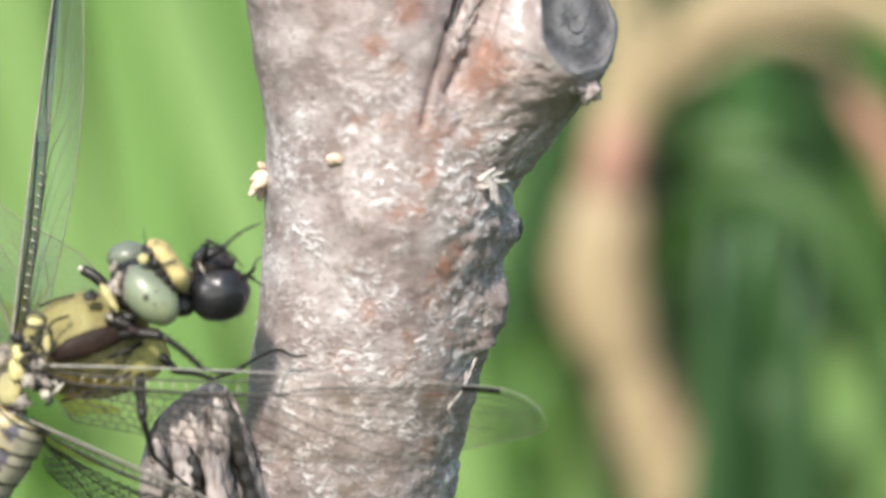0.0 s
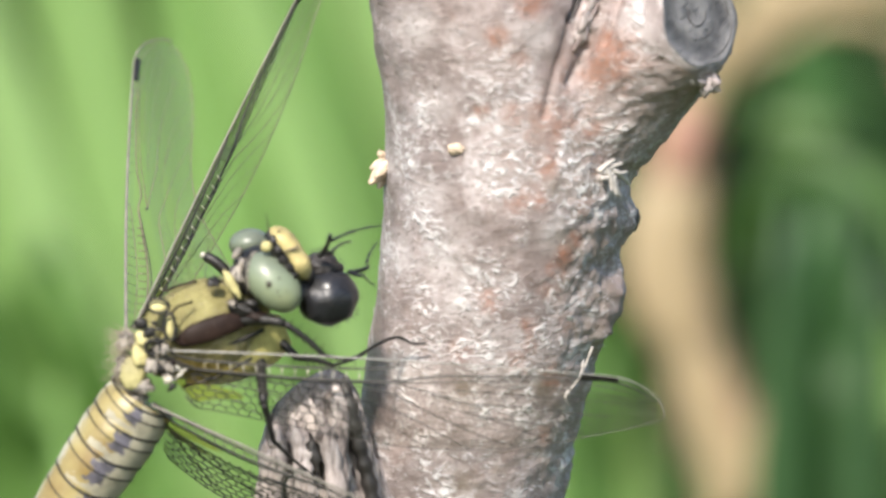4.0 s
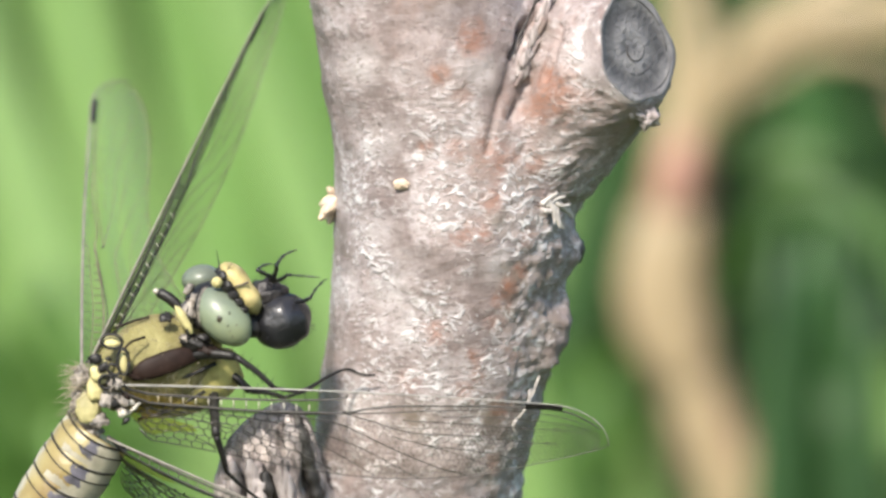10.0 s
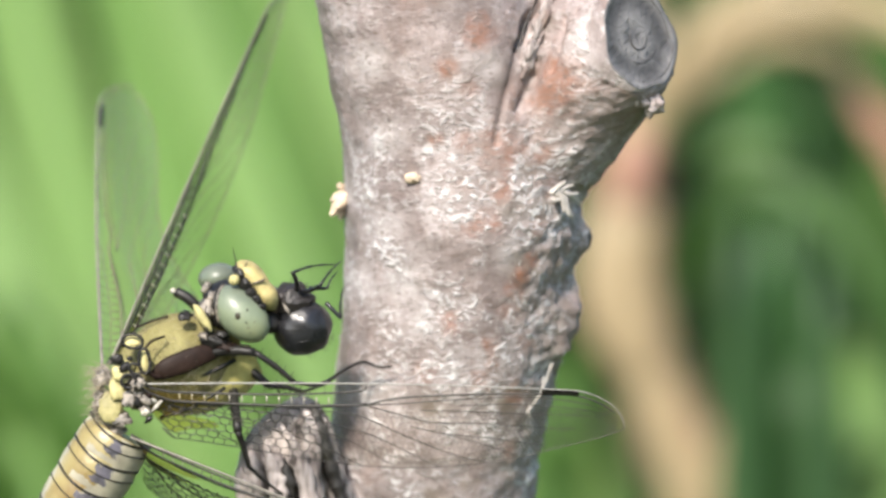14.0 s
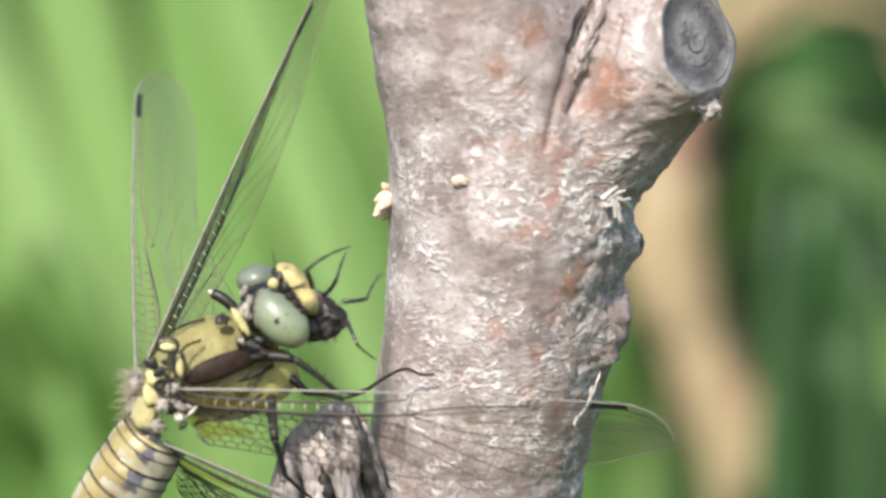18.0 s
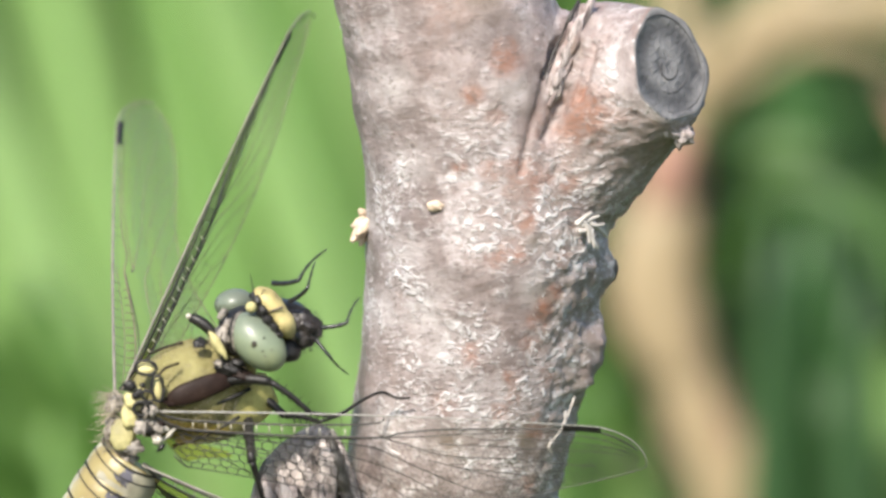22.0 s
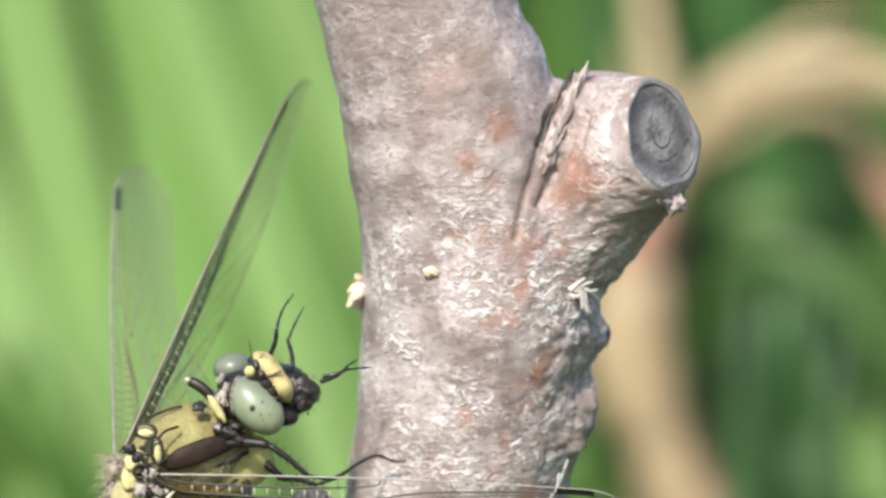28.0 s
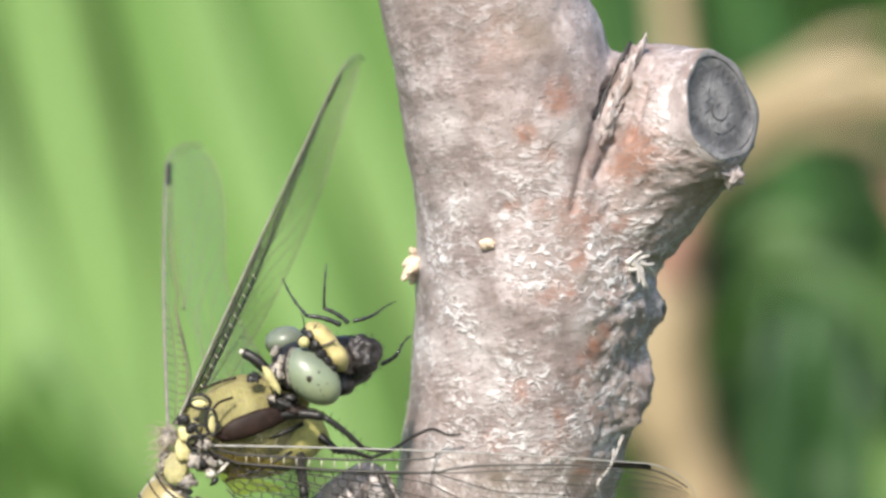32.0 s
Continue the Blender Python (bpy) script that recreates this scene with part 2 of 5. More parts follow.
def leaf_material(name, lo, hi, through=0.45, scale=30.0):
    """A thin leaf that lets light through, with fine length-wise veins."""
    n = Nodes(name)
    rnd = n.add("ShaderNodeObjectInfo").outputs["Random"]
    isle = n.add("ShaderNodeNewGeometry").outputs["Random Per Island"]
    mixed = n.add("ShaderNodeMath", i0=rnd, i1=isle)
    mixed.operation = "ADD"
    part_of = n.add("ShaderNodeMath", i0=mixed.outputs[0], i1=1.0)
    part_of.operation = "FRACT"
    hue = n.mix(part_of.outputs[0], lo, hi)
    col = n.mix(n.ramp(n.noise(scale, 4, 0.6, (3, 3, 0.6)), (0.35, 0.0), (0.7, 0.5)), hue, tuple(c * 0.55 for c in hi))
    out = n.tree.nodes["Material Output"]
    n.done(col, 0.5, n.bump(n.noise(400, 2, 0.5, (4, 4, 0.2)), 0.25, 0.0006))
    thru = n.add("ShaderNodeBsdfTranslucent", Color=col)
    mixed = n.add("ShaderNodeMixShader", i0=through, i1=n.shader.outputs[0], i2=thru.outputs[0])
    n.tree.links.new(mixed.outputs[0], out.inputs[0])
    return n.mat


# rusty places on the bark: across and up, and their size, in millimetres
RUSTY = (((10.1, 10.6), 3.6), ((8.4, 9.6), 2.4), ((3.6, 15.2), 1.8), ((1.4, 12.2), 1.3), ((5.2, 6.3), 2.8), ((8.2, 6.2), 2.0), ((2.6, 6.6), 1.6), ((5.0, 3.2), 1.6),
         ((7.8, 0.4), 1.4), ((5.4, -6.2), 1.3), ((0.7, -6.3), 1.6), ((3.2, -11.6), 1.5), ((5.8, -4.6), 1.2), ((4.4, 0.6), 1.4), ((8.6, 3.4), 1.3), ((6.8, -8.4), 1.2), ((2.2, 3.4), 1.1),
         ((6.5, -3.5), 1.1), ((4.1, -9.9), 1.1), ((-1.3, -10.5), 1.3), ((7.2, -2.2), 0.9), ((3.9, -8.6), 1.0), ((3.4, 0.9), 2.0), ((2.9, 10.8), 1.5), ((0.2, 7.0), 1.0), ((6.0, -12.5), 1.3), ((4.9, -16.8), 1.2))
# pale bark places; those along the left edge are painted sunlight
PALE_AND_SUNLIT = (((11.6, 13.6), 2.4), ((4.4, 12.4), 2.2), ((-2.6, -3.6), 4.0), ((-4.0, 0.6), 2.6), ((5.6, -1.8), 2.0), ((-6.0, -3.8), 2.6), ((-6.4, 3.0), 2.2), ((-3.6, 7.4), 2.4), ((-5.4, -11.6), 2.4), ((-1.4, -6.8), 2.2), ((-4.6, 13.0), 2.6))
# brown bark places; those down the right edge also carry painted shade
BROWN_AND_SHADED = (((8.0, 1.6), 2.2), ((6.6, -5.4), 1.8), ((-0.6, -13.6), 2.0), ((16.2, 9.6), 3.0), ((15.0, 7.4), 2.2), ((10.4, 2.2), 2.4), ((8.6, -13.4), 4.0), ((6.4, -16.5), 3.4), ((8.6, -10.0), 2.6), ((7.2, -2.6), 2.6), ((5.6, 1.4), 1.8), ((9.0, -6.8), 2.4), ((4.6, -13.0), 2.2), ((7.4, 4.6), 1.6), ((9.8, -3.0), 2.4), ((8.7, 15.6), 1.4), ((1.5, 20.0), 4.0), ((-1.0, -20.4), 2.4), ((1.6, -19.4), 1.4))
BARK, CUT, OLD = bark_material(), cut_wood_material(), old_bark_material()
FLAKE = plain("dry_bud_scale", (0.47, 0.37, 0.27), 0.65, 0.35, 1500)
SILVER = plain("silvery_bark_skin", (0.43, 0.41, 0.405), 0.3, 0.2, 1500)
FIBRE = plain("pale_fibre", (0.45, 0.41, 0.375), 0.7)
OPEN_GRAIN = plain("open_end_grain", (0.03, 0.028, 0.028), 0.7)
# black of the dried bud scar, and of shade modelled in cracks and hollows
SCAR_AND_SHADE = plain("scar_and_shade_black", (0.02, 0.017, 0.015), 0.55)
EYE, CUTICLE, ABDOMEN = eye_material(), cuticle_material(), abdomen_material()
FACE = plain("yellow_face", (0.34, 0.285, 0.125), 0.5, 0.5, 330, 0.3, Specular_IOR_Level=0.25)
LIP = plain("olive_lip", (0.085, 0.062, 0.05), 0.35, 0.4, 700, 0.2)
PLATE = plain("pale_yellow_plate", (0.35, 0.315, 0.145), 0.55, 0.35, 600, 0.3, Specular_IOR_Level=0.25)
BLACK = plain("black_cuticle", (0.013, 0.012, 0.011), 0.42, 0.4, 900, 0.2, Specular_IOR_Level=0.25)
BROWN = plain("dark_brown_cuticle", (0.014, 0.008, 0.006), 0.55, 0.5, 400, 0.2, Specular_IOR_Level=0.12)
# yellow of the lower thorax, lightened to include light bounced from below
BOUNCE_SIDE = plain("bounce_lit_yellow_side", (0.34, 0.31, 0.11), 0.6, 0.4, 450, 0.3, Specular_IOR_Level=0.2)
GREY = plain("grey_membrane_skin", (0.17, 0.15, 0.125), 0.55, 0.85, 1300, 0.3)
PALE = plain("pale_vein", (0.42, 0.39, 0.33), 0.45, 0.15, 800, 0.1)
COSTA = plain("grey_leading_vein", (0.23, 0.22, 0.20), 0.5, 0.2, 800, 0.1)
VEIN = plain("dark_vein", (0.03, 0.026, 0.022), 0.4, 0.4, 800, 0.1)
BROWN_COSTA = plain("brown_leading_vein", (0.16, 0.145, 0.12), 0.5, 0.3, 800, 0.1)
FAR_VEIN = plain("brown_vein", (0.13, 0.12, 0.07), 0.45, 0.3, 800, 0.1)
BLUISH = plain("blue_grey_patch", (0.075, 0.07, 0.085), 0.5, 0.6, 700, 0.2)
IVORY = plain("ivory_cuticle", (0.285, 0.262, 0.195), 0.4, 0.3, 500, 0.2)
HAIR = plain("pale_hair", (0.34, 0.29, 0.20), 0.6, 0.3, 800, 0.0)
SPOT = plain("eye_spot", (0.035, 0.03, 0.02), 0.3, 0.3, 800, 0.0)
FLY = plain("glossy_black_fly_cuticle", (0.010, 0.010, 0.012), 0.33, 0.5, 330, 0.25)
FLY_DULL = plain("dull_brown_fly_cuticle", (0.022, 0.018, 0.017), 0.45, 0.7, 600, 0.8)
MEMBRANE = membrane_material("wing_membrane", (0.965, 0.965, 0.945), 0.024, (0.45, 0.47, 0.36))
AMBER = membrane_material("amber_membrane", (0.90, 0.78, 0.42), 0.10, (0.42, 0.30, 0.07))
PLEATED = membrane_material("pleated_membrane", (0.78, 0.77, 0.68), 0.55, (0.06, 0.055, 0.038))
BLADE = leaf_material("green_blade", (0.15, 0.30, 0.07), (0.24, 0.42, 0.12))
# leaf green darkened to hold the shade among the reeds
BLADE_SHADED = leaf_material("shade_green_leaf", (0.016, 0.056, 0.013), (0.045, 0.128, 0.024), 0.33)
BLADE_FRESH = leaf_material("fresh_green_leaf", (0.235, 0.41, 0.12), (0.335, 0.51, 0.19), 0.5)
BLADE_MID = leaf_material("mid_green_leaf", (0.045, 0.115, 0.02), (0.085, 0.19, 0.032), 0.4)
STRAW = leaf_material("dry_straw", (0.36, 0.275, 0.155), (0.49, 0.395, 0.24), 0.3)
PINKISH = leaf_material("dry_pink_leaf", (0.42, 0.22, 0.16), (0.50, 0.28, 0.20), 0.3)


def ground_material():
    n = Nodes("meadow_soil")
    col = n.ramp(n.noise(9, 6, 0.7), (0.35, (0.035, 0.05, 0.015)), (0.6, (0.07, 0.10, 0.03)), (0.75, (0.12, 0.10, 0.05)))
    return n.done(col, 0.9, n.bump(n.noise(30, 5), 0.8, 0.03))


GROUND = ground_material()


# ---- building ----
def solid(name, verts, faces, material, parent=None, label="", base=(0, 0, 0), smooth=True, materials=(), slots=None):
    """One mesh object; verts in millimetres, from which base is taken off."""
    me = bpy.data.meshes.new(name)
    v = (np.asarray(verts, float) - np.asarray(base, float)) * MM
    me.from_pydata(v.tolist(), [], [tuple(int(i) for i in f) for f in faces])
    me.materials.append(material)
    for m in materials:
        me.materials.append(m)
    if slots is not None:
        me.polygons.foreach_set("material_index", np.asarray(slots, dtype=np.int32))
    if smooth:
        me.polygons.foreach_set("use_smooth", [True] * len(me.polygons))
    me.update()
    ob = new(name, me)
    if parent:
        ob.parent = parent
    if label:
        ob["label"] = label
    return ob


def thing(name, base, label, category, group="", kind=""):
    ob = new(name)
    ob.empty_display_size = 0.005
    ob.location = placed(*base)
    return tagged(ob, label, category, group, kind)


def unit(v):
    v = np.asarray(v, float)
    return v / max(np.linalg.norm(v), 1e-12)


def frame_of(way, side=(0, -1, 0)):
    a = unit(way)
    s = np.asarray(side, float) - a * np.dot(side, a)
    if np.linalg.norm(s) < 1e-6:
        s = np.cross(a, (1, 0, 0))
    s = unit(s)
    return a, s, np.cross(a, s)


def smooth_line(points, steps):
    """A Catmull-Rom line through rows of any width."""
    p = np.asarray(points, float)
    p = np.vstack([2 * p[0] - p[1], p, 2 * p[-1] - p[-2]])
    out = []
    for i in range(1, len(p) - 2):
        for k in range(steps):
            t = k / steps
            a, b, c, d = p[i - 1:i + 3]
            out.append(0.5 * (2 * b + (c - a) * t + (2 * a - 5 * b + 4 * c - d) * t * t + (3 * b - a - 3 * c + d) * t ** 3))
    out.append(p[-2])
    return np.array(out)


def tube(points, radii, around=8, flat=1.0, side=(0, -1, 0), caps=True):
    """A round-ended tube along points; flat squeezes it along side."""
    p = np.asarray(points, float)
    r = np.broadcast_to(np.asarray(radii, float), (len(p),))
    verts, faces = [], []
    ang = np.arange(around) * 2 * np.pi / around
    for i in range(len(p)):
        a, s, u = frame_of(p[min(i + 1, len(p) - 1)] - p[max(i - 1, 0)], side)
        verts.append(p[i] + r[i] * (np.cos(ang)[:, None] * s * flat + np.sin(ang)[:, None] * u))
    verts = np.vstack(verts)
    n = len(p)
    for i in range(n - 1):
        for k in range(around):
            k2 = (k + 1) % around
            faces.append((i * around + k, i * around + k2, (i + 1) * around + k2, (i + 1) * around + k))
    if caps:
        faces.append(tuple(range(around))[::-1])
        faces.append(tuple((n - 1) * around + k for k in range(around)))
    return verts, faces


def merge(*pieces):
    verts, faces, at = [], [], 0
    for v, f in pieces:
        verts.append(np.asarray(v, float))
        faces += [tuple(i + at for i in g) for g in f]
        at += len(v)
    return np.vstack(verts), faces


def ball(centre, axes, rows=14, around=20, wave=0.0, seed=0):
    """An ellipsoid: axes are three vectors from its centre."""
    axes = np.asarray(axes, float)
    verts, faces = [], []
    for i in range(rows + 1):
        th = np.pi * i / rows
        for k in range(around):
            ph = 2 * np.pi * k / around
            d = np.array([np.sin(th) * np.cos(ph), np.sin(th) * np.sin(ph), np.cos(th)])
            w = 1 + wave * noise.noise(Vector(d * 2.3) + Vector((seed, 0, 0)))
            verts.append(np.asarray(centre, float) + w * (d @ axes))
    for i in range(rows):
        for k in range(around):
            k2 = (k + 1) % around
            faces.append((i * around + k, (i + 1) * around + k, (i + 1) * around + k2, i * around + k2))
    return np.array(verts), faces


def jag(v, scale, seed=0):
    """Smooth noise at places in millimetres."""
    off = Vector((seed * 7.3, seed * 3.1, seed * 5.7))
    return np.array([noise.fractal(Vector(p) * scale + off, 0.6, 2.1, 4) for p in v])


# ---- ground and the stem ----
def build_ground():
    n, verts, faces = 60, [], []
    for i in range(n + 1):
        for k in range(n + 1):
            x = 4000 * ((2 * i / n - 1) ** 3) * 1000
            y = 4000 * ((2 * k / n - 1) ** 3) * 1000
            near = math.exp(-(x * x + y * y) / 9e6)
            verts.append((x, y, 18 * noise.noise(Vector((x, y, 0)) * 0.004) * near))
    for i in range(n):
        for k in range(n):
            a = i * (n + 1) + k
            faces.append((a, a + n + 1, a + n + 2, a + 1))
    ob = solid("ground", verts, faces, GROUND)
    tagged(ob, "dark meadow soil under tall grass", "ground", kind="structure")


# height, centre to the right, centre in depth, radius of the stem
STEM = [
    (-550, -62, 62, 13.0), (-300, -36, 48, 11.0), (-120, -15.5, 25, 9.2), (-60, -7.2, 14.0, 8.5),
    (-18.8, -0.9, 4.7, 8.3), (-15.4, -0.35, 3.8, 8.4), (-11.1, 0.4, 2.8, 8.5), (-6.8, 1.3, 1.7, 8.8), (-2.5, 1.8, 0.6, 8.9), (1.75, 2.2, -0.4, 9.1),
    (6.0, 1.9, -1.4, 8.8), (10.3, 1.25, -2.4, 8.6), (14.6, 0.40, -3.4, 8.45), (18.8, -0.75, -4.4, 8.1), (25.7, -2.85, -6.0, 7.45), (60, -12, -13, 7.9), (150, -34, -30, 7.0), (300, -60, -52, 5.2),
]


def stem_axis(z):
    rows = np.array(STEM)
    return np.array([np.interp(z, rows[:, 0], rows[:, k]) for k in (1, 2, 3)])


BARK_AT = []


def front(x, z, near=0.7):
    """The depth of the bark's nearer surface at a place across and a height."""
    v = BARK_AT[0]
    hit = v[(np.abs(v[:, 0] - x) < near) & (np.abs(v[:, 2] - z) < near)]
    return float(hit[:, 1].min()) if len(hit) else 0.0


def build_stem():
    stem = thing("woody_stem", (0, 0, 0), "grey speckled woody stem with a sawn side branch, standing upright", "tree stem")
    rows = smooth_line([(x, y, z, r) for z, x, y, r in STEM], 6)
    middle = rows[np.abs(rows[:, 2]) < 75]
    core = solid("core", *tube(middle[:, :3], middle[:, 3], 64), BARK)
    for name, ends in (("stem_foot", rows[rows[:, 2] < -55]), ("stem_top", rows[rows[:, 2] > 50])):
        solid(name, *tube(ends[:, :3], ends[:, 3] * 0.985, 48), BARK, stem)
    # the sawn branch swells out of the stem to its right
    limb = smooth_line([(1.0, 1.6, -1.5, 6.8), (4.8, 0.2, 5.0, 7.1), (9.7, -2.6, 10.1, 6.6), (12.9, -6.0, 12.7, 5.5), (15.1, -8.4, 14.1, 4.6)], 6)
    upper = smooth_line([(5.5, -0.3, 11.0, 4.2), (9.7, -3.2, 14.2, 4.85), (12.4, -5.8, 14.5, 4.6), (14.9, -8.3, 14.2, 4.3)], 6)
    a = limb[-1, :3] - limb[-3, :3]
    side = solid("limb", *merge(tube(limb[:, :3], limb[:, 3], 40), tube(upper[:, :3], upper[:, 3], 40)), BARK)
    bm = bmesh.new()
    for ob in (core, side):
        bm.from_mesh(ob.data)
    for ob in (core, side):
        me = ob.data
        bpy.data.objects.remove(ob)
        bpy.data.meshes.remove(me)
    # keep the part about the animal for the fine mesh
    me = bpy.data.meshes.new("bark")
    bm.to_mesh(me)
    bm.free()
    raw = new("bark", me)
    mod = raw.modifiers.new("join", "REMESH")
    mod.mode, mod.voxel_size = "VOXEL", 0.00027
    lap = raw.modifiers.new("soft", "SMOOTH")
    lap.factor, lap.iterations = 0.5, 14
    got = bpy.data.meshes.new_from_object(raw.evaluated_get(bpy.context.evaluated_depsgraph_get()))
    bpy.data.objects.remove(raw)
    v = np.empty(len(got.vertices) * 3)
    got.vertices.foreach_get("co", v)
    v = v.reshape(-1, 3) / MM
    nor = np.empty(len(got.vertices) * 3)
    got.vertices.foreach_get("normal", nor)
    nor = nor.reshape(-1, 3)
    push = np.zeros(len(v))
    near = np.abs(v[:, 2]) < 45
    near &= nor[:, 1] < 0.5
    rough = 1 + 4.5 * np.clip((v[near, 0] - 5.0) / 4, 0, 1) * (v[near, 2] < 3) + 1.5 * np.clip((-v[near, 2] - 14) / 3, 0, 1)
    push[near] = 0.24 * jag(v[near], 0.10, 1) + 0.040 * rough * jag(v[near] * (1, 1, 1.5), 0.55, 2) + 0.026 * rough * jag(v[near], 1.5, 3)

    def lump(x, y, z, size, high, tall=1.0):
        d = (v - (x, y, z)) / (size, size, size * tall)
        return high * np.exp(-(d ** 2).sum(1))

    # swellings and old leaf scars down the shaded edge
    push += lump(11.2, -1, -0.6, 1.1, 0.9, 1.2) + lump(10.0, -1.5, -6.9, 1.9, 1.25, 1.1) + lump(9.2, -2.0, -9.2, 0.8, 0.7)
    push += lump(6.6, -5, -12.0, 0.8, 0.55, 2.2) + lump(9.6, -3.0, -4.5, 1.2, -0.35) + lump(9.4, -3.4, 2.2, 1.6, -0.5)
    push += lump(-8.6, -3.5, -10.5, 2.6, 1.0, 1.3) + lump(16.0, -4.0, 9.5, 1.0, 0.7)
    # the split between the stem and the sawn branch
    def groove(points, wide, deep, ease=1.0):
        line = smooth_line(points, 12)
        gap = np.full(len(v), 99.0)
        for p, w in zip(line, np.linspace(wide, wide * ease, len(line))):
            gap = np.minimum(gap, np.hypot(v[:, 0] - p[0], v[:, 2] - p[1]) / w)
        return deep * np.exp(-gap ** 2) * (nor[:, 1] < 0.2)

    push -= groove([(9.9, 20.4), (8.7, 18.3), (8.1, 16.9), (7.3, 15.6), (7.0, 14.4), (6.7, 13.6)], 0.30, 2.2, 0.35)
    push -= groove([(6.8, 13.8), (6.2, 11.6), (5.4, 9.4), (4.8, 6.6)], 0.42, 0.28, 0.6)
    push -= groove([(9.4, 15.0), (8.2, 12.4), (6.6, 9.0)], 0.6, 0.45, 0.5)
    push += groove([(9.7, 18.0), (8.9, 16.4), (8.3, 14.8), (7.6, 12.6)], 0.75, 0.7, 0.7) * (1 + 0.5 * np.sin(v[:, 2] * 3.1 + v[:, 0] * 2))
    push -= groove([(10.2, 16.0), (9.6, 13.6), (9.0, 12.0)], 0.30, 0.5, 0.6) + groove([(8.6, 15.0), (8.1, 13.2), (7.6, 11.6)], 0.22, 0.45, 0.6)
    # ragged scales under the sawn end
    under = (v[:, 0] > 10) & (v[:, 2] > 1) & (v[:, 2] < 13) & (nor[:, 2] < 0.1)
    push[under] += 0.16 * jag(v[under] * (1, 1, 1.3), 0.8, 8)
    v += nor * push[:, None]
    got.vertices.foreach_set("co", (v * MM).ravel())
    got.materials.clear()
    got.materials.append(BARK)
    got.polygons.foreach_set("use_smooth", [True] * len(got.polygons))
    got.update()
    bark = new("bark", got)
    bark.parent = stem
    rng = random.Random(3)
    spots = np.flatnonzero((np.abs(v[:, 2]) < 26) & (nor[:, 1] < 0.35))
    patchy = jag(v[spots], 0.22, 6) + 0.35 * jag(v[spots], 0.9, 7)
    weight = np.clip(0.25 + 1.9 * patchy, 0.02, 1) ** 1.7 * np.where(v[spots, 2] > 5, 0.22, 1.0)
    for x, z, s in ((-3.2, -2.0, 3.2), (0.5, -7.0, 2.5), (8.5, -6.0, 2.5), (4.5, -9.0, 2.5), (1.5, -19.5, 2.6)):
        weight += 0.7 * np.exp(-((v[spots, 0] - x) ** 2 + (v[spots, 2] - z) ** 2) / s ** 2)
    chosen = np.random.default_rng(5).choice(spots, 160, False, weight / weight.sum())
    flakes = []
    for i in chosen:
        n0 = nor[i]
        way = np.array((rng.gauss(0.5, 0.8), 0, rng.gauss(-0.5, 0.9)))
        a0, s0, u0 = frame_of(way - n0 * np.dot(way, n0), n0)
        long, wide, curl, bend = rng.uniform(0.08, 0.20) * (1.8 if rng.random() < 0.12 else 1), rng.uniform(0.025, 0.06), rng.uniform(0.01, 0.05), rng.uniform(-0.12, 0.12)
        fv = []
        for q in np.linspace(-1, 1, 5):
            mid = v[i] + a0 * (q * long) + u0 * (bend * q * q) + s0 * (0.02 + curl * q * q)
            w = wide * (1 - 0.7 * q * q)
            fv += [mid - u0 * w, mid + s0 * 0.05, mid + u0 * w]
        flakes.append((fv, [(3 * g + h, 3 * g + h + 1, 3 * g + h + 4, 3 * g + h + 3) for g in range(4) for h in range(2)]))
    solid("flaking_skin", *merge_fast(flakes), SILVER, stem, "silvery curled flakes of bark skin")["kind"] = "stuff"
    solid("bark_knot", *merge(ball((16.81, -8.2, 9.16), ((0.7, 0, 0.3), (0, 0.8, 0), (-0.3, 0, 0.75)), 14, 18, 0.8, 4), ball((15.7, -8.8, 9.48), ((0.8, 0, -0.2), (0, 0.6, 0), (0.1, 0, 0.5)), 14, 18, 0.8, 6)), OLD, stem, "dark ragged knot under the sawn end")
    BARK_AT.append(v.copy())
    # a black tube laid in the split stands for its deep shade
    crack = [(9.3, 19.3), (8.6, 18.0), (7.9, 16.6), (7.3, 15.4), (6.85, 14.2), (6.6, 13.4)]
    pts = smooth_line([(x, front(x, z, 0.5) + 0.55, z) for x, z in crack], 4)
    solid("dark_crevice", *tube(pts, np.interp(np.linspace(0, 1, len(pts)), (0, 0.2, 0.35, 0.6, 0.8, 1), (0.12, 0.20, 0.07, 0.13, 0.06, 0.03)), 8, 0.8), SCAR_AND_SHADE, stem, "black crack beside the sawn branch")
    rng = random.Random(9)
    for k in range(11):
        q = k / 10
        x, z = np.interp(q, (0, 0.25, 0.6, 1), (9.75, 9.1, 8.3, 7.5)) + rng.uniform(-0.25, 0.35), np.interp(q, (0, 0.25, 0.6, 1), (18.2, 16.8, 14.8, 12.2)) + rng.uniform(-0.2, 0.2)
        w, h = rng.uniform(0.22, 0.42), rng.uniform(0.8, 1.5)
        solid("bark_plate", *ball((x, front(x, z, 0.45) + 0.18, z), ((w, 0.1, rng.uniform(-0.25, 0.1)), (0, 0.36, 0), (0.42 * h, 0, h)), 14, 18, 0.5, k * 2.3), (OLD, BARK, OLD)[k % 3], stem, "rough curled plate of bark")
    # sawn face with its rim
    n_face = unit((0.68, -0.70, 0.16))
    c = np.array((15.35, -8.9, 14.15)) + n_face * 0.95
    _, s, u = frame_of(n_face, (0, 0, 1))
    verts, faces = [], []
    for i in range(13):
        for k in range(40):
            th = k * 2 * np.pi / 40
            rr = 4.3 * (i / 12) * (1 + 0.05 * math.sin(3 * th + 1) + 0.03 * math.sin(7 * th))
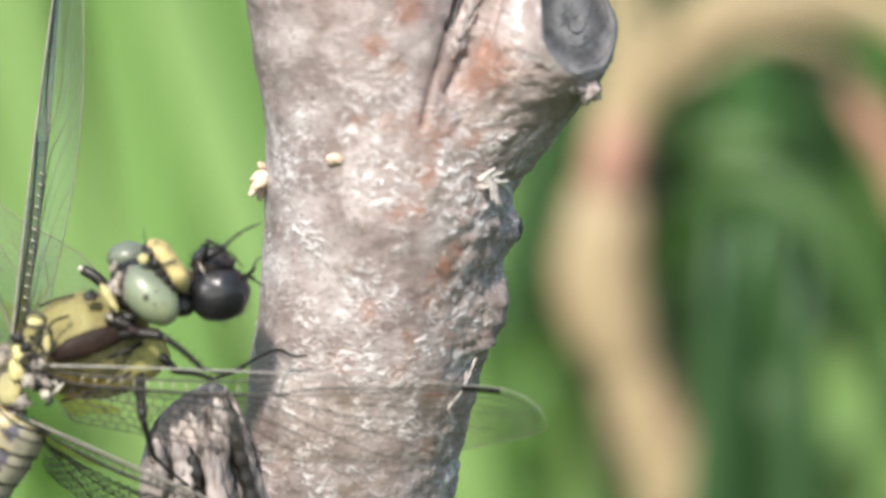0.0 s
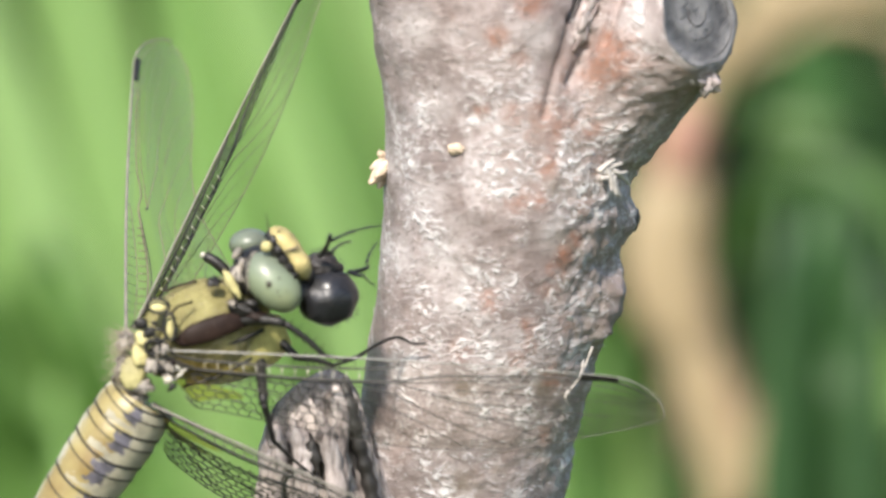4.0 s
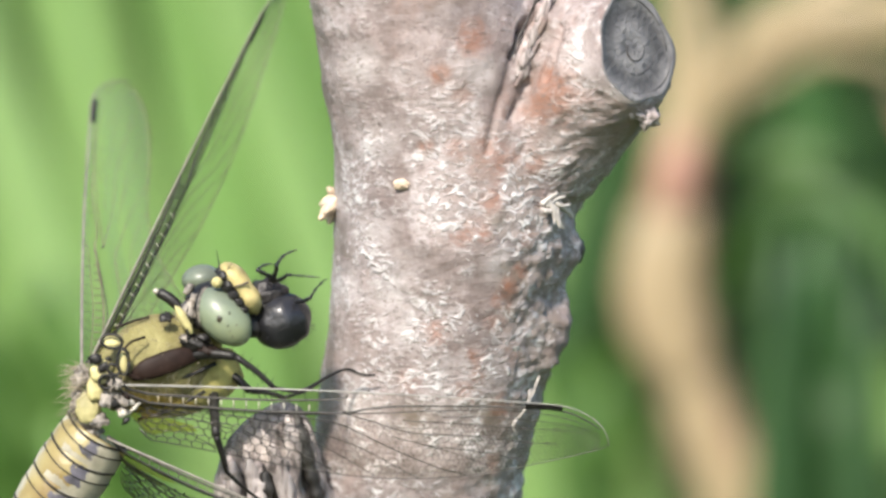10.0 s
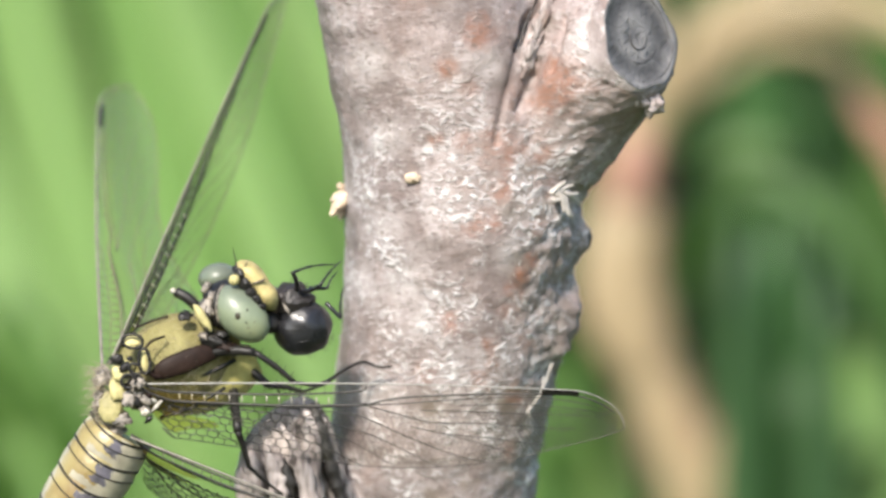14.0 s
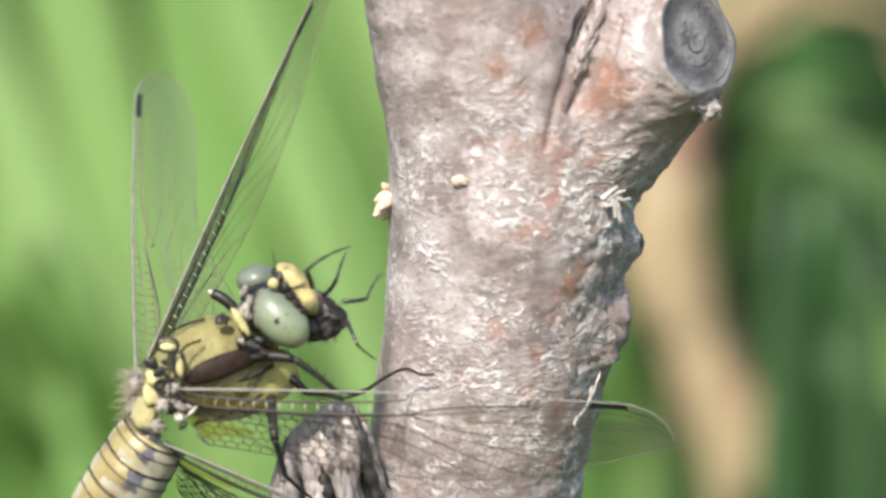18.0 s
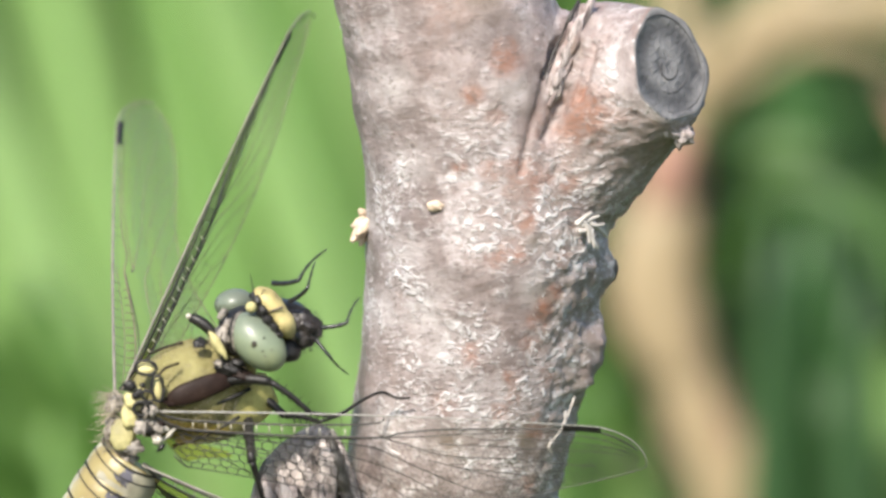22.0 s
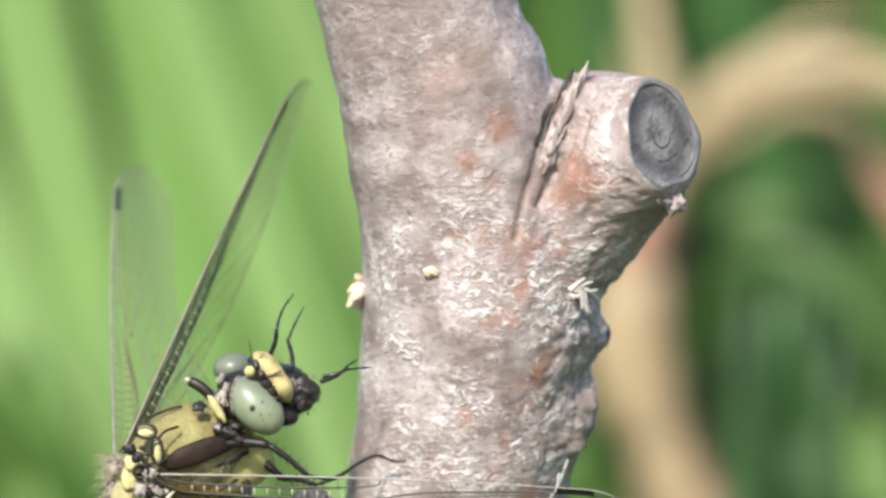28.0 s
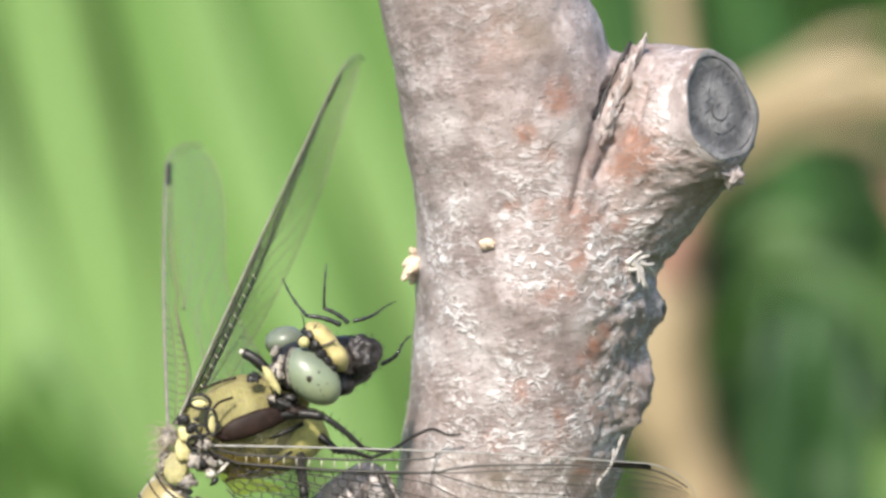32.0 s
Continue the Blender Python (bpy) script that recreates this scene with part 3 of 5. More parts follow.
            lift = -0.5 + 0.35 * (i / 12) ** 3 + 0.03 * math.sin(i * 2.1) + (0.12 if i == 11 else 0) - (2.2 if i == 12 else 0)
            verts.append(np.array((math.cos(th) * rr * 1.06, math.sin(th) * rr, lift)))
    for i in range(12):
        for k in range(40):
            k2 = (k + 1) % 40
            faces.append((i * 40 + k, (i + 1) * 40 + k, (i + 1) * 40 + k2, i * 40 + k2))
    face = solid("sawn_face", verts, faces, CUT, stem, "grey weathered end grain with curled rings", materials=(BARK,), slots=[1 if i > 10 else 0 for i in range(12) for k in range(40)])
    turn = Matrix((s, u, n_face)).transposed().to_4x4()
    face.matrix_local = Matrix.Translation(Vector(c * MM)) @ turn
    # curled growth lines that stand open in the end grain
    for r0, r1, t0, t1, w in ((0.4, 1.3, 0.9, 5.0, 0.06), (1.8, 2.1, 2.7, 4.4, 0.04), (3.4, 3.7, -1.6, 0.9, 0.055), (3.3, 3.6, 2.9, 4.6, 0.04)):
        arc = []
        for q in np.linspace(0, 1, 26):
            th, rr = t0 + (t1 - t0) * q, r0 + (r1 - r0) * q + 0.12 * math.sin(5 * q + r0)
            arc.append((math.cos(th) * rr * 1.06, math.sin(th) * rr, -0.47 + 0.35 * (rr / 4.3) ** 3))
        line = solid("growth_line", *tube(arc, [w * math.sin(math.pi * min(0.97, max(0.06, q))) ** 0.5 for q in np.linspace(0, 1, 26)], 6), OPEN_GRAIN, face)
    return stem


def build_old_stub(stem):
    path = smooth_line([(-4.0, 5.0, -40, 6.0), (-8.5, 1.8, -27, 5.2), (-11.4, -0.2, -20.5, 4.4), (-11.7, -1.2, -17.2, 3.7), (-11.2, -1.5, -15.0, 2.9), (-10.5, -1.4, -13.2, 1.7), (-10.1, -1.3, -12.3, 0.6)], 8)
    verts, faces = tube(path[:, :3], path[:, 3], 96)
    ctr = np.repeat(path[:, :3], 96, axis=0)
    ang = np.tile(np.arange(96) * 2 * np.pi / 96, len(path))
    out = verts - ctr
    ridge = 0.10 * np.sin(ang * 13 + 0.25 * verts[:, 2]) + 0.16 * jag(np.c_[np.cos(ang) * 4, np.sin(ang) * 4, verts[:, 2] * 0.12], 1.0, 5)
    verts = ctr + out * (1 + ridge)[:, None]
    solid("old_branch_stub", verts, faces, OLD, stem, "rough grey stump of dry fibrous bark")
    # a black tube stands for the shade between stump and stem
    line = smooth_line([(-9.85, -4.4, -12.6), (-9.2, -4.9, -15.02), (-8.6, -4.7, -17.58), (-7.95, -4.4, -19.9), (-7.4, -4.0, -22.5)], 6)
    solid("dark_gap", *tube(line, [min(1, 0.25 + 0.2 * i) * (0.46 + 0.2 * math.sin(i * 0.9) ** 2) for i in range(len(line))], 8), SCAR_AND_SHADE, stem, "black gap beside the stump")
    # a black ball stands for the shade inside a hollow
    solid("dark_hollow", *ball((-11.9, -6.0, -18.2), ((0.6, 0, 0.1), (0, 0.5, 0), (-0.2, 0, 1.2)), 14, 18, 0.5, 2), SCAR_AND_SHADE, stem, "dark hollow in the stump")
    # long strips of bark peeling off it
    rng = random.Random(12)
    for k in range(15):
        q = min(1.0, max(0.0, k / 14 + rng.uniform(-0.04, 0.04)))
        x0, z0 = -15.5 + 6.2 * q + rng.uniform(-0.5, 0.5), -16.8 + 4.5 * q ** 0.65 + rng.uniform(-2.4, 0.4)
        x1 = -15.4 + 8.6 * q + rng.uniform(-0.9, 0.9)
        dep = -2.0 - 3.9 * math.sqrt(max(0.05, 1 - (2 * q - 1) ** 2)) + rng.uniform(-0.5, 0.5)
        w = rng.uniform(0.28, 0.75)
        pts = smooth_line([(x0 + rng.uniform(-0.5, 0.5), dep + 1.3, z0), (x0 + 0.25, dep + rng.uniform(-0.2, 0.4), z0 - 1.4), (0.6 * x0 + 0.4 * x1 + rng.uniform(-0.6, 0.6), dep, rng.uniform(-20.0, -18.5)), (x1, dep + 1.0, -23.5), (x1 + 1.2, dep + 2.6, -28)], 7)
        rad = [w * (0.12 + 0.88 * min(1, i / 9)) * (1 + 0.55 * noise.noise(Vector((i * 0.5, k, 0)))) for i in range(len(pts))]
        strip_v, strip_f = tube(pts, rad, 10, 0.6)
        strip_v = strip_v + 0.10 * np.c_[jag(strip_v * (1, 1, 0.35), 1.5, k), jag(strip_v * (1, 1, 0.35), 1.5, k + 40), jag(strip_v, 0.9, k + 80)]
        solid("bark_strip", strip_v, strip_f, OLD, stem, "loose grey bark strip")


def build_bits(stem):
    def scale(centre, way, long, wide, curl):
        a, s, u = frame_of(way)
        verts, faces = [], []
        for i in range(9):
            t = i / 8
            w = wide * math.sin(math.pi * min(0.94, 0.15 + 0.85 * t)) ** 0.7
            for k in range(7):
                q = (k / 6 - 0.5) * 2
                verts.append(np.asarray(centre) + a * (t * long) + u * (q * w) + s * (curl * (1 - q * q) * 0.6 + 0.3 * curl * math.sin(3 * t)))
        for lay in (0, 1):
            if lay:
                verts += [p - s * 0.12 for p in verts[:63]]
        for i in range(8):
            for k in range(6):
                a0 = i * 7 + k
                faces.append((a0, a0 + 1, a0 + 8, a0 + 7))
                faces.append((a0 + 63, a0 + 70, a0 + 71, a0 + 64))
        edge = [k for k in range(7)] + [i * 7 + 6 for i in range(1, 9)] + [56 + k for k in range(5, -1, -1)] + [i * 7 for i in range(7, 0, -1)]
        for p, q in zip(edge, edge[1:] + edge[:1]):
            faces.append((q, p, p + 63, q + 63))
        return verts, faces

    solid("bud_scale", *merge(scale((-6.75, -1.4, 3.4), (-0.95, -0.2, -0.5), 1.4, 0.42, 0.4), scale((-6.7, -2.0, 3.1), (-0.8, -0.3, -0.9), 2.0, 0.52, 0.45), scale((-6.6, -2.2, 3.3), (-0.6, -0.4, -0.75), 1.7, 0.42, 0.35),
                              scale((-6.8, -1.2, 2.8), (-0.35, -0.2, -1), 1.6, 0.42, 0.4), scale((-6.9, -1.0, 3.6), (-0.5, -0.3, 0.6), 0.8, 0.32, 0.3)), FLAKE, stem, "dry straw-coloured bud scales")
    solid("bud_scale", *merge(scale((-2.2, front(-1.8, 4.2) + 0.12, 4.2), (1, 0.05, 0.1), 1.3, 0.42, 0.3), scale((-1.9, front(-1.6, 4.0) + 0.1, 4.45), (0.8, 0.0, -0.5), 0.9, 0.25, 0.25)), FLAKE, stem, "small tan bud scale")
    twists = []
    for p in ([(9.1, -6.6, 2.6), (9.9, -7.1, 3.1), (10.6, -6.6, 3.3)], [(9.5, -6.7, 2.9), (9.9, -7.1, 1.9), (10.2, -6.9, 0.9)], [(10.2, -6.5, 2.6), (10.9, -6.3, 2.1), (11.2, -5.9, 1.7)],
              [(9.0, -6.7, 2.2), (9.6, -7.0, 2.3), (10.3, -6.7, 2.9)], [(9.3, -6.7, 3.0), (9.7, -7.2, 2.2), (9.8, -7.1, 1.2)], [(8.8, -6.6, 2.7), (9.4, -7.1, 3.2), (10.0, -7.0, 3.6)],
              [(9.6, -6.7, 3.0), (10.3, -7.3, 2.6), (11.0, -7.0, 2.7)], [(9.9, -6.6, 2.4), (10.1, -7.2, 1.5), (10.5, -7.0, 0.8)]):
        line = smooth_line([(x, front(x, z) + 0.1 + 0.55 * (y + 6.6), z) for x, y, z in p], 5)
        twists.append(tube(line, np.linspace(0.22, 0.09, len(line)), 8, 0.7))
    solid("frayed_fibre", *merge(*twists), FIBRE, stem, "pale frayed fibres of torn bark")["kind"] = "stuff"
    twists = []
    for p in ([(7.9, -4.7, -11.2), (7.7, -5.1, -12.4), (7.0, -5.5, -13.4)], [(8.6, -3.8, -10.2), (8.1, -4.5, -11.6), (7.8, -4.9, -12.4)], [(6.9, -5.6, -13.4), (6.6, -5.9, -14.0), (6.9, -5.8, -14.6)]):
        line = smooth_line([(x, front(x, z), z) for x, y, z in p], 5)
        twists.append(tube(line, [0.04 + 0.07 * abs(math.sin(i * 1.1)) for i in range(len(line))], 6, 0.6))
    solid("peeling_edge", *merge(*twists), FIBRE, stem, "pale curled edge of peeling bark")
    solid("bud_scar", *ball((11.55, -0.6, -0.9), ((0.55, 0, 0), (0, 0.8, 0), (0.15, 0, 0.95)), 10, 14, 0.3, 3), SCAR_AND_SHADE, stem, "dark dried bud scar")


# ---- the dragonfly ----
ROOT = (-22.5, -9.5, -10.5)


def build_wing(fly, name, root, tip, chord, label, wide=7.6, hind=False, far=False):
    """A wing in its own space: x along the span, y towards the trailing edge; root and tip in the animal's space."""
    root, tip = np.asarray(root, float), np.asarray(tip, float)
    span = np.linalg.norm(tip - root)
    a = unit(tip - root)
    c = unit(np.asarray(chord, float) - a * np.dot(chord, a))
    n = np.cross(a, c)
    rng = random.Random(name + label)

    def lead(t):
        return -0.35 * math.sin(math.pi * min(t, 1)) + 3.0 * (1 - math.sqrt(max(0.0, 1 - max(0.0, (t - 0.88) / 0.12) ** 2)))

    def trail(t):
        if hind:
            w = wide * (0.45 + 0.75 * math.exp(-((t - 0.2) / 0.22) ** 2) + 0.30 * t) * min(1, (t / 0.05) ** 0.6)
        else:
            w = wide * (0.55 + 0.45 * math.exp(-((t - 0.55) / 0.4) ** 2)) * min(1, (t / 0.07) ** 0.55)
        return 3.0 + (w - 3.0) * math.sqrt(max(0.0, 1 - max(0, (t - 0.68) / 0.32) ** 2.0)) if t > 0.68 else max(lead(t) + 0.02, w)

    def at(t, q, up=0.0):
        """t along the span, q from the leading to the trailing edge."""
        y = lead(t) + (trail(t) - lead(t)) * q
        z = 0.32 * math.sin(q * 16) * (1 - q) ** 2 * (1 - 0.8 * t) + 0.5 * t * t * q + up
        return (t * span, y, z)

    wing = solid(name, *grid(lambda i, k: at(1 - (1 - i / 44) ** 1.6, k / 14), 45, 15), MEMBRANE, fly, label)
    wing.visible_shadow = False
    m = Matrix((a, c, n)).transposed().to_4x4()
    m.translation = Vector((root - ROOT) * MM)
    wing.matrix_local = m
    # main veins
    def vein(pts, w0, w1, mat, vname, lab=""):
        solid(vname, *tube(pts, np.linspace(w0, w1, len(pts)), 5, 1.0, (0, 0, 1)), mat, wing, lab)

    ts = 1 - (1 - np.linspace(0, 1, 48)) ** 1.6
    vein([at(t, 0.0, 0.04) for t in ts], *((0.14, 0.08, BROWN_COSTA) if far and hind else (0.10, 0.06, BROWN_COSTA) if far else (0.10, 0.06, BROWN_COSTA) if hind else (0.085, 0.03, COSTA)), "costal_vein", "brown leading vein" if far else "pale leading vein")
    nod = 0.465 if not hind else 0.42
    ease = nod / 0.465

    def drawn(rows, steps=8):
        """A vein through rows of (along, across)."""
        return [at(min(0.985, max(0.0, t)), q, 0.02) for t, q in smooth_line([(t * ease if t < 0.465 else nod + (t - 0.465) * (1 - nod) / 0.535, q) for t, q in rows], steps)]

    k = kk = 0.6 if hind else 1.0
    vein(drawn([(0.0, 0.10 * k), (0.05, 0.16 * k), (0.25, 0.17 * k), (0.40, 0.13 * k), (0.46, 0.09 * k), (0.468, 0.03)]), *((0.05, 0.04) if far and hind else (0.11, 0.08) if far else (0.10, 0.07)), FAR_VEIN if far and hind else VEIN, "subcostal_vein")
    vein(drawn([(0.0, 0.22 * k), (0.05, 0.30 * k), (0.25, 0.31 * k), (0.40, 0.27 * k), (0.465, 0.25 * k), (0.51, 0.19), (0.60, 0.135), (0.80, 0.09), (0.90, 0.10), (0.98, 0.2)]), *((0.10, 0.05) if far and hind else (0.13, 0.06) if far else (0.115, 0.065)), FAR_VEIN if far and hind else VEIN, "radial_vein")
    vein(drawn([(0.12, 0.345 * k), (0.25, 0.35 * k), (0.40, 0.29 * k), (0.465, 0.255 * k)]), 0.05, 0.05, VEIN, "radial_vein")
    for rows in ([(0.465, 0.25), (0.53, 0.23), (0.66, 0.17), (0.82, 0.14), (0.97, 0.3)], [(0.465, 0.25), (0.52, 0.33), (0.60, 0.45), (0.74, 0.50), (0.90, 0.72)], [(0.30, 0.34), (0.435, 0.37), (0.50, 0.50), (0.56, 0.64), (0.66, 0.88), (0.72, 1.0)],
                 [(0.03, 0.28), (0.12, 0.36), (0.25, 0.42), (0.37, 0.49), (0.49, 0.64), (0.62, 1.0)], [(0.03, 0.30), (0.12, 0.50), (0.24, 0.62), (0.36, 0.78), (0.46, 1.0)], [(0.03, 0.32), (0.08, 0.55), (0.15, 0.78), (0.22, 1.0)]):
        vein(drawn(rows), *((0.052, 0.025, FAR_VEIN) if far else (0.085 if hind else 0.052, 0.036, VEIN)), "sector_vein")
    for rows in ([(0.58, 0.30), (0.72, 0.33), (0.95, 0.5)], [(0.62, 0.58), (0.74, 0.70), (0.84, 0.92)], [(0.56, 0.50), (0.68, 0.68), (0.78, 0.96)], [(0.30, 0.55), (0.42, 0.68), (0.53, 0.98)], [(0.66, 0.24), (0.80, 0.24), (0.96, 0.4)], [(0.10, 0.42), (0.2, 0.52), (0.28, 0.66), (0.33, 0.95)]):
        vein(drawn(rows), *((0.025, 0.014, FAR_VEIN) if far else (0.042, 0.028, VEIN)), "sector_vein")
    ticks, dark_ticks, side_up = [], [], -0.12 if far else 0.05
    for t in np.arange(0.085, 0.40, 0.0255) * ease:
        ticks.append(tube([at(t, 0.185 * k, side_up), at(t + 0.001, 0.285 * k, side_up)], 0.06 if far else 0.045, 4, 1.0, (0, 0, 1)))
    for t in np.arange(0.07, 0.44, 0.031) * ease:
        dark_ticks.append(tube([at(t, 0.0, 0.03), at(t + 0.004, 0.165 * k, 0.03)], 0.024, 4, 1.0, (0, 0, 1)))
    for t in np.arange(0.52, 0.80, 0.03):
        dark_ticks.append(tube([at(t, 0.0, 0.03), at(t + 0.006, 0.13, 0.03)], 0.016, 4, 1.0, (0, 0, 1)))
    solid("cross_vein", *merge(*ticks), FAR_VEIN if far and hind else PALE, wing, "fine cross veins along the leading edge")["kind"] = "stuff"
    solid("cross_vein", *merge(*dark_ticks), VEIN, wing, "thin dark cross veins")["kind"] = "stuff"
    solid("nodus", *ball(at(nod, 0.24), ((0.22, 0.05, 0), (0, 0.12, 0), (0, 0, 0.08)), 8, 10), VEIN, wing)
    # the net of small cells, in staggered rows: large near the root, fine towards the tip
    net = []
    for t_from, t_to, cols, rows_n, thick in ((0.05, 0.40, 15, 6 if not hind else 9, 0.040), (0.40, 0.70, 24, 9 if not hind else 11, 0.012), (0.70, 0.985, 30, 12, 0.019)):
        step = (t_to - t_from) / cols
        for i in range(cols):
            for k in range(rows_n):
                t = t_from + (i + 0.5 * (k % 2)) * step
                bend = rng.uniform(-0.2, 0.2) * step
                q0, q1 = 0.30 + 0.70 * k / rows_n, 0.30 + 0.70 * (k + 1) / rows_n
                lift = 0.25 * (q1 - q0)
                beyond = min(0.985, t + 0.5 * step)
                net.append((at(t, q0 + lift), at(t + bend, q1), thick))
                net.append((at(t + bend, q1), at(beyond, min(1, q1 + lift)), thick))
                net.append((at(max(0.03, t - 0.5 * step), min(1, q1 + lift)), at(t + bend, q1), thick))
    solid("vein_net", *merge_fast([tube(p[:2], p[2] * (0.35 if far else 1.5 if hind else 1.15), 3, 1.0, (0, 0, 1), False) for p in net]), FAR_VEIN if far else VEIN, wing)["kind"] = "stuff"
    edge = [at(t, 1.0) for t in 1 - (1 - np.linspace(0.03, 1, 52)) ** 1.6]
    vein(edge, *((0.05, 0.05) if far else (0.036, 0.036)), FAR_VEIN if far else VEIN, "trailing_vein")
    s0, s1 = 0.827, 0.903
    stig = [at(t, q, 0.05) for t in np.linspace(s0, s1, 8) for q in (0.0, (0.10 if hind else 0.16) if far else 0.10)] + [at(t, q, -0.05) for t in np.linspace(s0, s1, 8) for q in (0.0, (0.10 if hind else 0.16) if far else 0.10)]
    fc = []
    for i in range(7):
        b = 2 * i
        fc += [(b, b + 1, b + 3, b + 2), (b + 16, b + 18, b + 19, b + 17), (b, b + 2, b + 18, b + 16), (b + 1, b + 17, b + 19, b + 3)]
    fc += [(0, 16, 17, 1), (14, 15, 31, 30)]
    solid("wing_spot", stig, fc, BLACK, wing, "black spot near the wing tip", smooth=False)
    # amber tint at the wing root
    if far and not hind:
        solid("pleated_band", *grid(lambda i, k: at(0.01 + (nod + 0.4) * i / 40, 0.03 + (0.27 - 0.15 * max(0, i - 22) / 18) * kk * k / 4, 0.03), 41, 5), PLEATED, wing, "grey-brown pleated band along the leading edge").visible_shadow = False
    amber = solid("amber_root", *grid(lambda i, k: at(0.025 + (0.10 + 0.05 * math.sin(k * 1.4)) * i / 10, 0.20 + (0.3 if hind else 0.7) * k / 8, 0.03), 11, 9), AMBER, wing, "amber-tinted wing base")
    amber.visible_shadow = False
    return wing


def grid(fn, n, m):
    verts = [fn(i, k) for i in range(n) for k in range(m)]
    faces = [(i * m + k, (i + 1) * m + k, (i + 1) * m + k + 1, i * m + k + 1) for i in range(n - 1) for k in range(m - 1)]
    return verts, faces


def build_dragonfly():
    fly = thing("dragonfly", ROOT, "yellow and black dragonfly with grey-green eyes, clinging to the stem", "dragonfly")

    def put(name, shape, mat, label="", parent=fly, **k):
        return solid(name, *shape, mat, parent, label, base=ROOT, **k)

    # thorax
    tube_t = smooth_line([(-24.2, -8.5, -11.07, 1.6), (-22.7, -8.3, -10.24, 2.7), (-20.55, -8, -9.16, 3.45), (-18.45, -8, -8.24, 3.3), (-17.0, -8.2, -7.4, 2.35), (-16.1, -8.4, -6.8, 1.7), (-15.3, -8.6, -6.4, 0.9)], 6)
    v, f = tube(tube_t[:, :3], tube_t[:, 3], 40, 0.92)
    put("thorax", (v, f), CUTICLE, "olive-yellow thorax")
    low = smooth_line([(-21.41, -7.6, -11.73, 1.4), (-18.49, -7.2, -10.95, 2.1), (-15.57, -7, -9.69, 2.0), (-13.97, -7, -9.02, 1.2)], 6)
    put("thorax_side", tube(low[:, :3], low[:, 3], 26), BOUNCE_SIDE, "yellow lower thorax")
    stripe = smooth_line([(-21.63, -11.6, -9.99, 0.35), (-20.68, -11.7, -9.49, 0.80), (-19.32, -11.5, -9, 0.92), (-18.02, -11.2, -8.55, 0.85), (-17.0, -10.8, -8.3, 0.62), (-16.2, -10.5, -8.15, 0.3)], 6)
    put("shoulder_stripe", tube(stripe[:, :3] + (0, 0.0, 0.05), stripe[:, 3] * 0.92, 20, 0.4), BROWN, "dark brown shoulder stripe")
    for pts, w in (([(-17.92, -10.5, -5.2), (-17.27, -11, -6.43), (-16.58, -10.6, -7.77)], 0.18), ([(-19.98, -10.8, -10.18), (-17.5, -10.4, -9.85), (-15.45, -9.9, -8.95)], 0.16),
                   ([(-21.3, -9.5, -13.13), (-18.77, -10, -12.36), (-16.29, -9.6, -11.04)], 0.14)):
        line = smooth_line(pts, 6)
        put("suture", tube(line, w, 7, 0.6), BLACK)
    # collar and wing-root plates
    for c, ax, mat, nm in (((-17.38, -11.4, -6.01), (0.2, 0.9, -0.35), BLACK, "collar_plate"),
                           ((-19.05, -11, -5.52), (0.45, 0.35, 0.1), BLACK, "thorax_spot"),
                           ((-23.06, -11.4, -7.26), (0.66, 0.42, -0.1), PLATE, "wing_root_plate"), ((-22.2, -11.9, -8.78), (0.34, 0.85, 0.0), PLATE, "wing_root_plate"),
                           ((-23.8, -11.8, -9.45), (0.8, 0.85, 0.5), PLATE, "wing_root_plate"), ((-24.3, -11.6, -10.7), (0.62, 0.95, 0.3), PLATE, "wing_root_plate"),
                           ((-24.85, -11.5, -12.15), (0.9, 1.1, 0.2), PLATE, "wing_root_plate"), ((-23.43, -12, -11.59), (0.45, 0.6, 0.2), GREY, "wing_root_plate"),
                           ((-24, -11.5, -13.06), (0.6, 0.5, 0.2), GREY, "wing_root_plate"), ((-25.42, -10.2, -9.86), (0.6, 0.7, 0.0), GREY, "wing_root_plate"),
                           ((-22.72, -12.2, -10.34), (0.5, 0.45, 0.0), GREY, "wing_root_plate"), ((-25.59, -10.2, -11.65), (0.6, 0.9, 0.2), GREY, "wing_root_plate"),
                           ((-24.71, -10.8, -14), (0.8, 0.6, 0.2), GREY, "wing_root_plate")):
        w, h, sk = ax
        put(nm, ball(c, ((w, 0.1, sk * 0.6), (0, 0.30, 0.1), (-sk * 0.6 * w / max(h, 0.1), 0.15, h)), 14, 22, 0.22 if mat is PLATE else 0.75, w * 9 + h), mat)
    put("collar_plate", ball((-17.72, -11.45, -5.7), (unit((0.50, 0, -0.86)) * 1.2, np.array((0, 0.4, 0)), unit((0.86, 0, 0.5)) * 0.36), 16, 20, 0.12, 3), PLATE, "pale yellow collar plate")
    for pts, w in (([(-22.9, -9.4, -6.3), (-21.6, -9.5, -5.8), (-20.4, -9.5, -5.5)], 0.10), ([(-20.6, -11.6, -6.95), (-21.6, -12.1, -7.3), (-22.15, -12.3, -7.9)], 0.10), ([(-21.9, -12.2, -9.6), (-21.5, -12.0, -9.9), (-21.0, -11.8, -10.0)], 0.16)):
        put("suture", tube(smooth_line(pts, 6), w, 8, 0.6), BROWN)
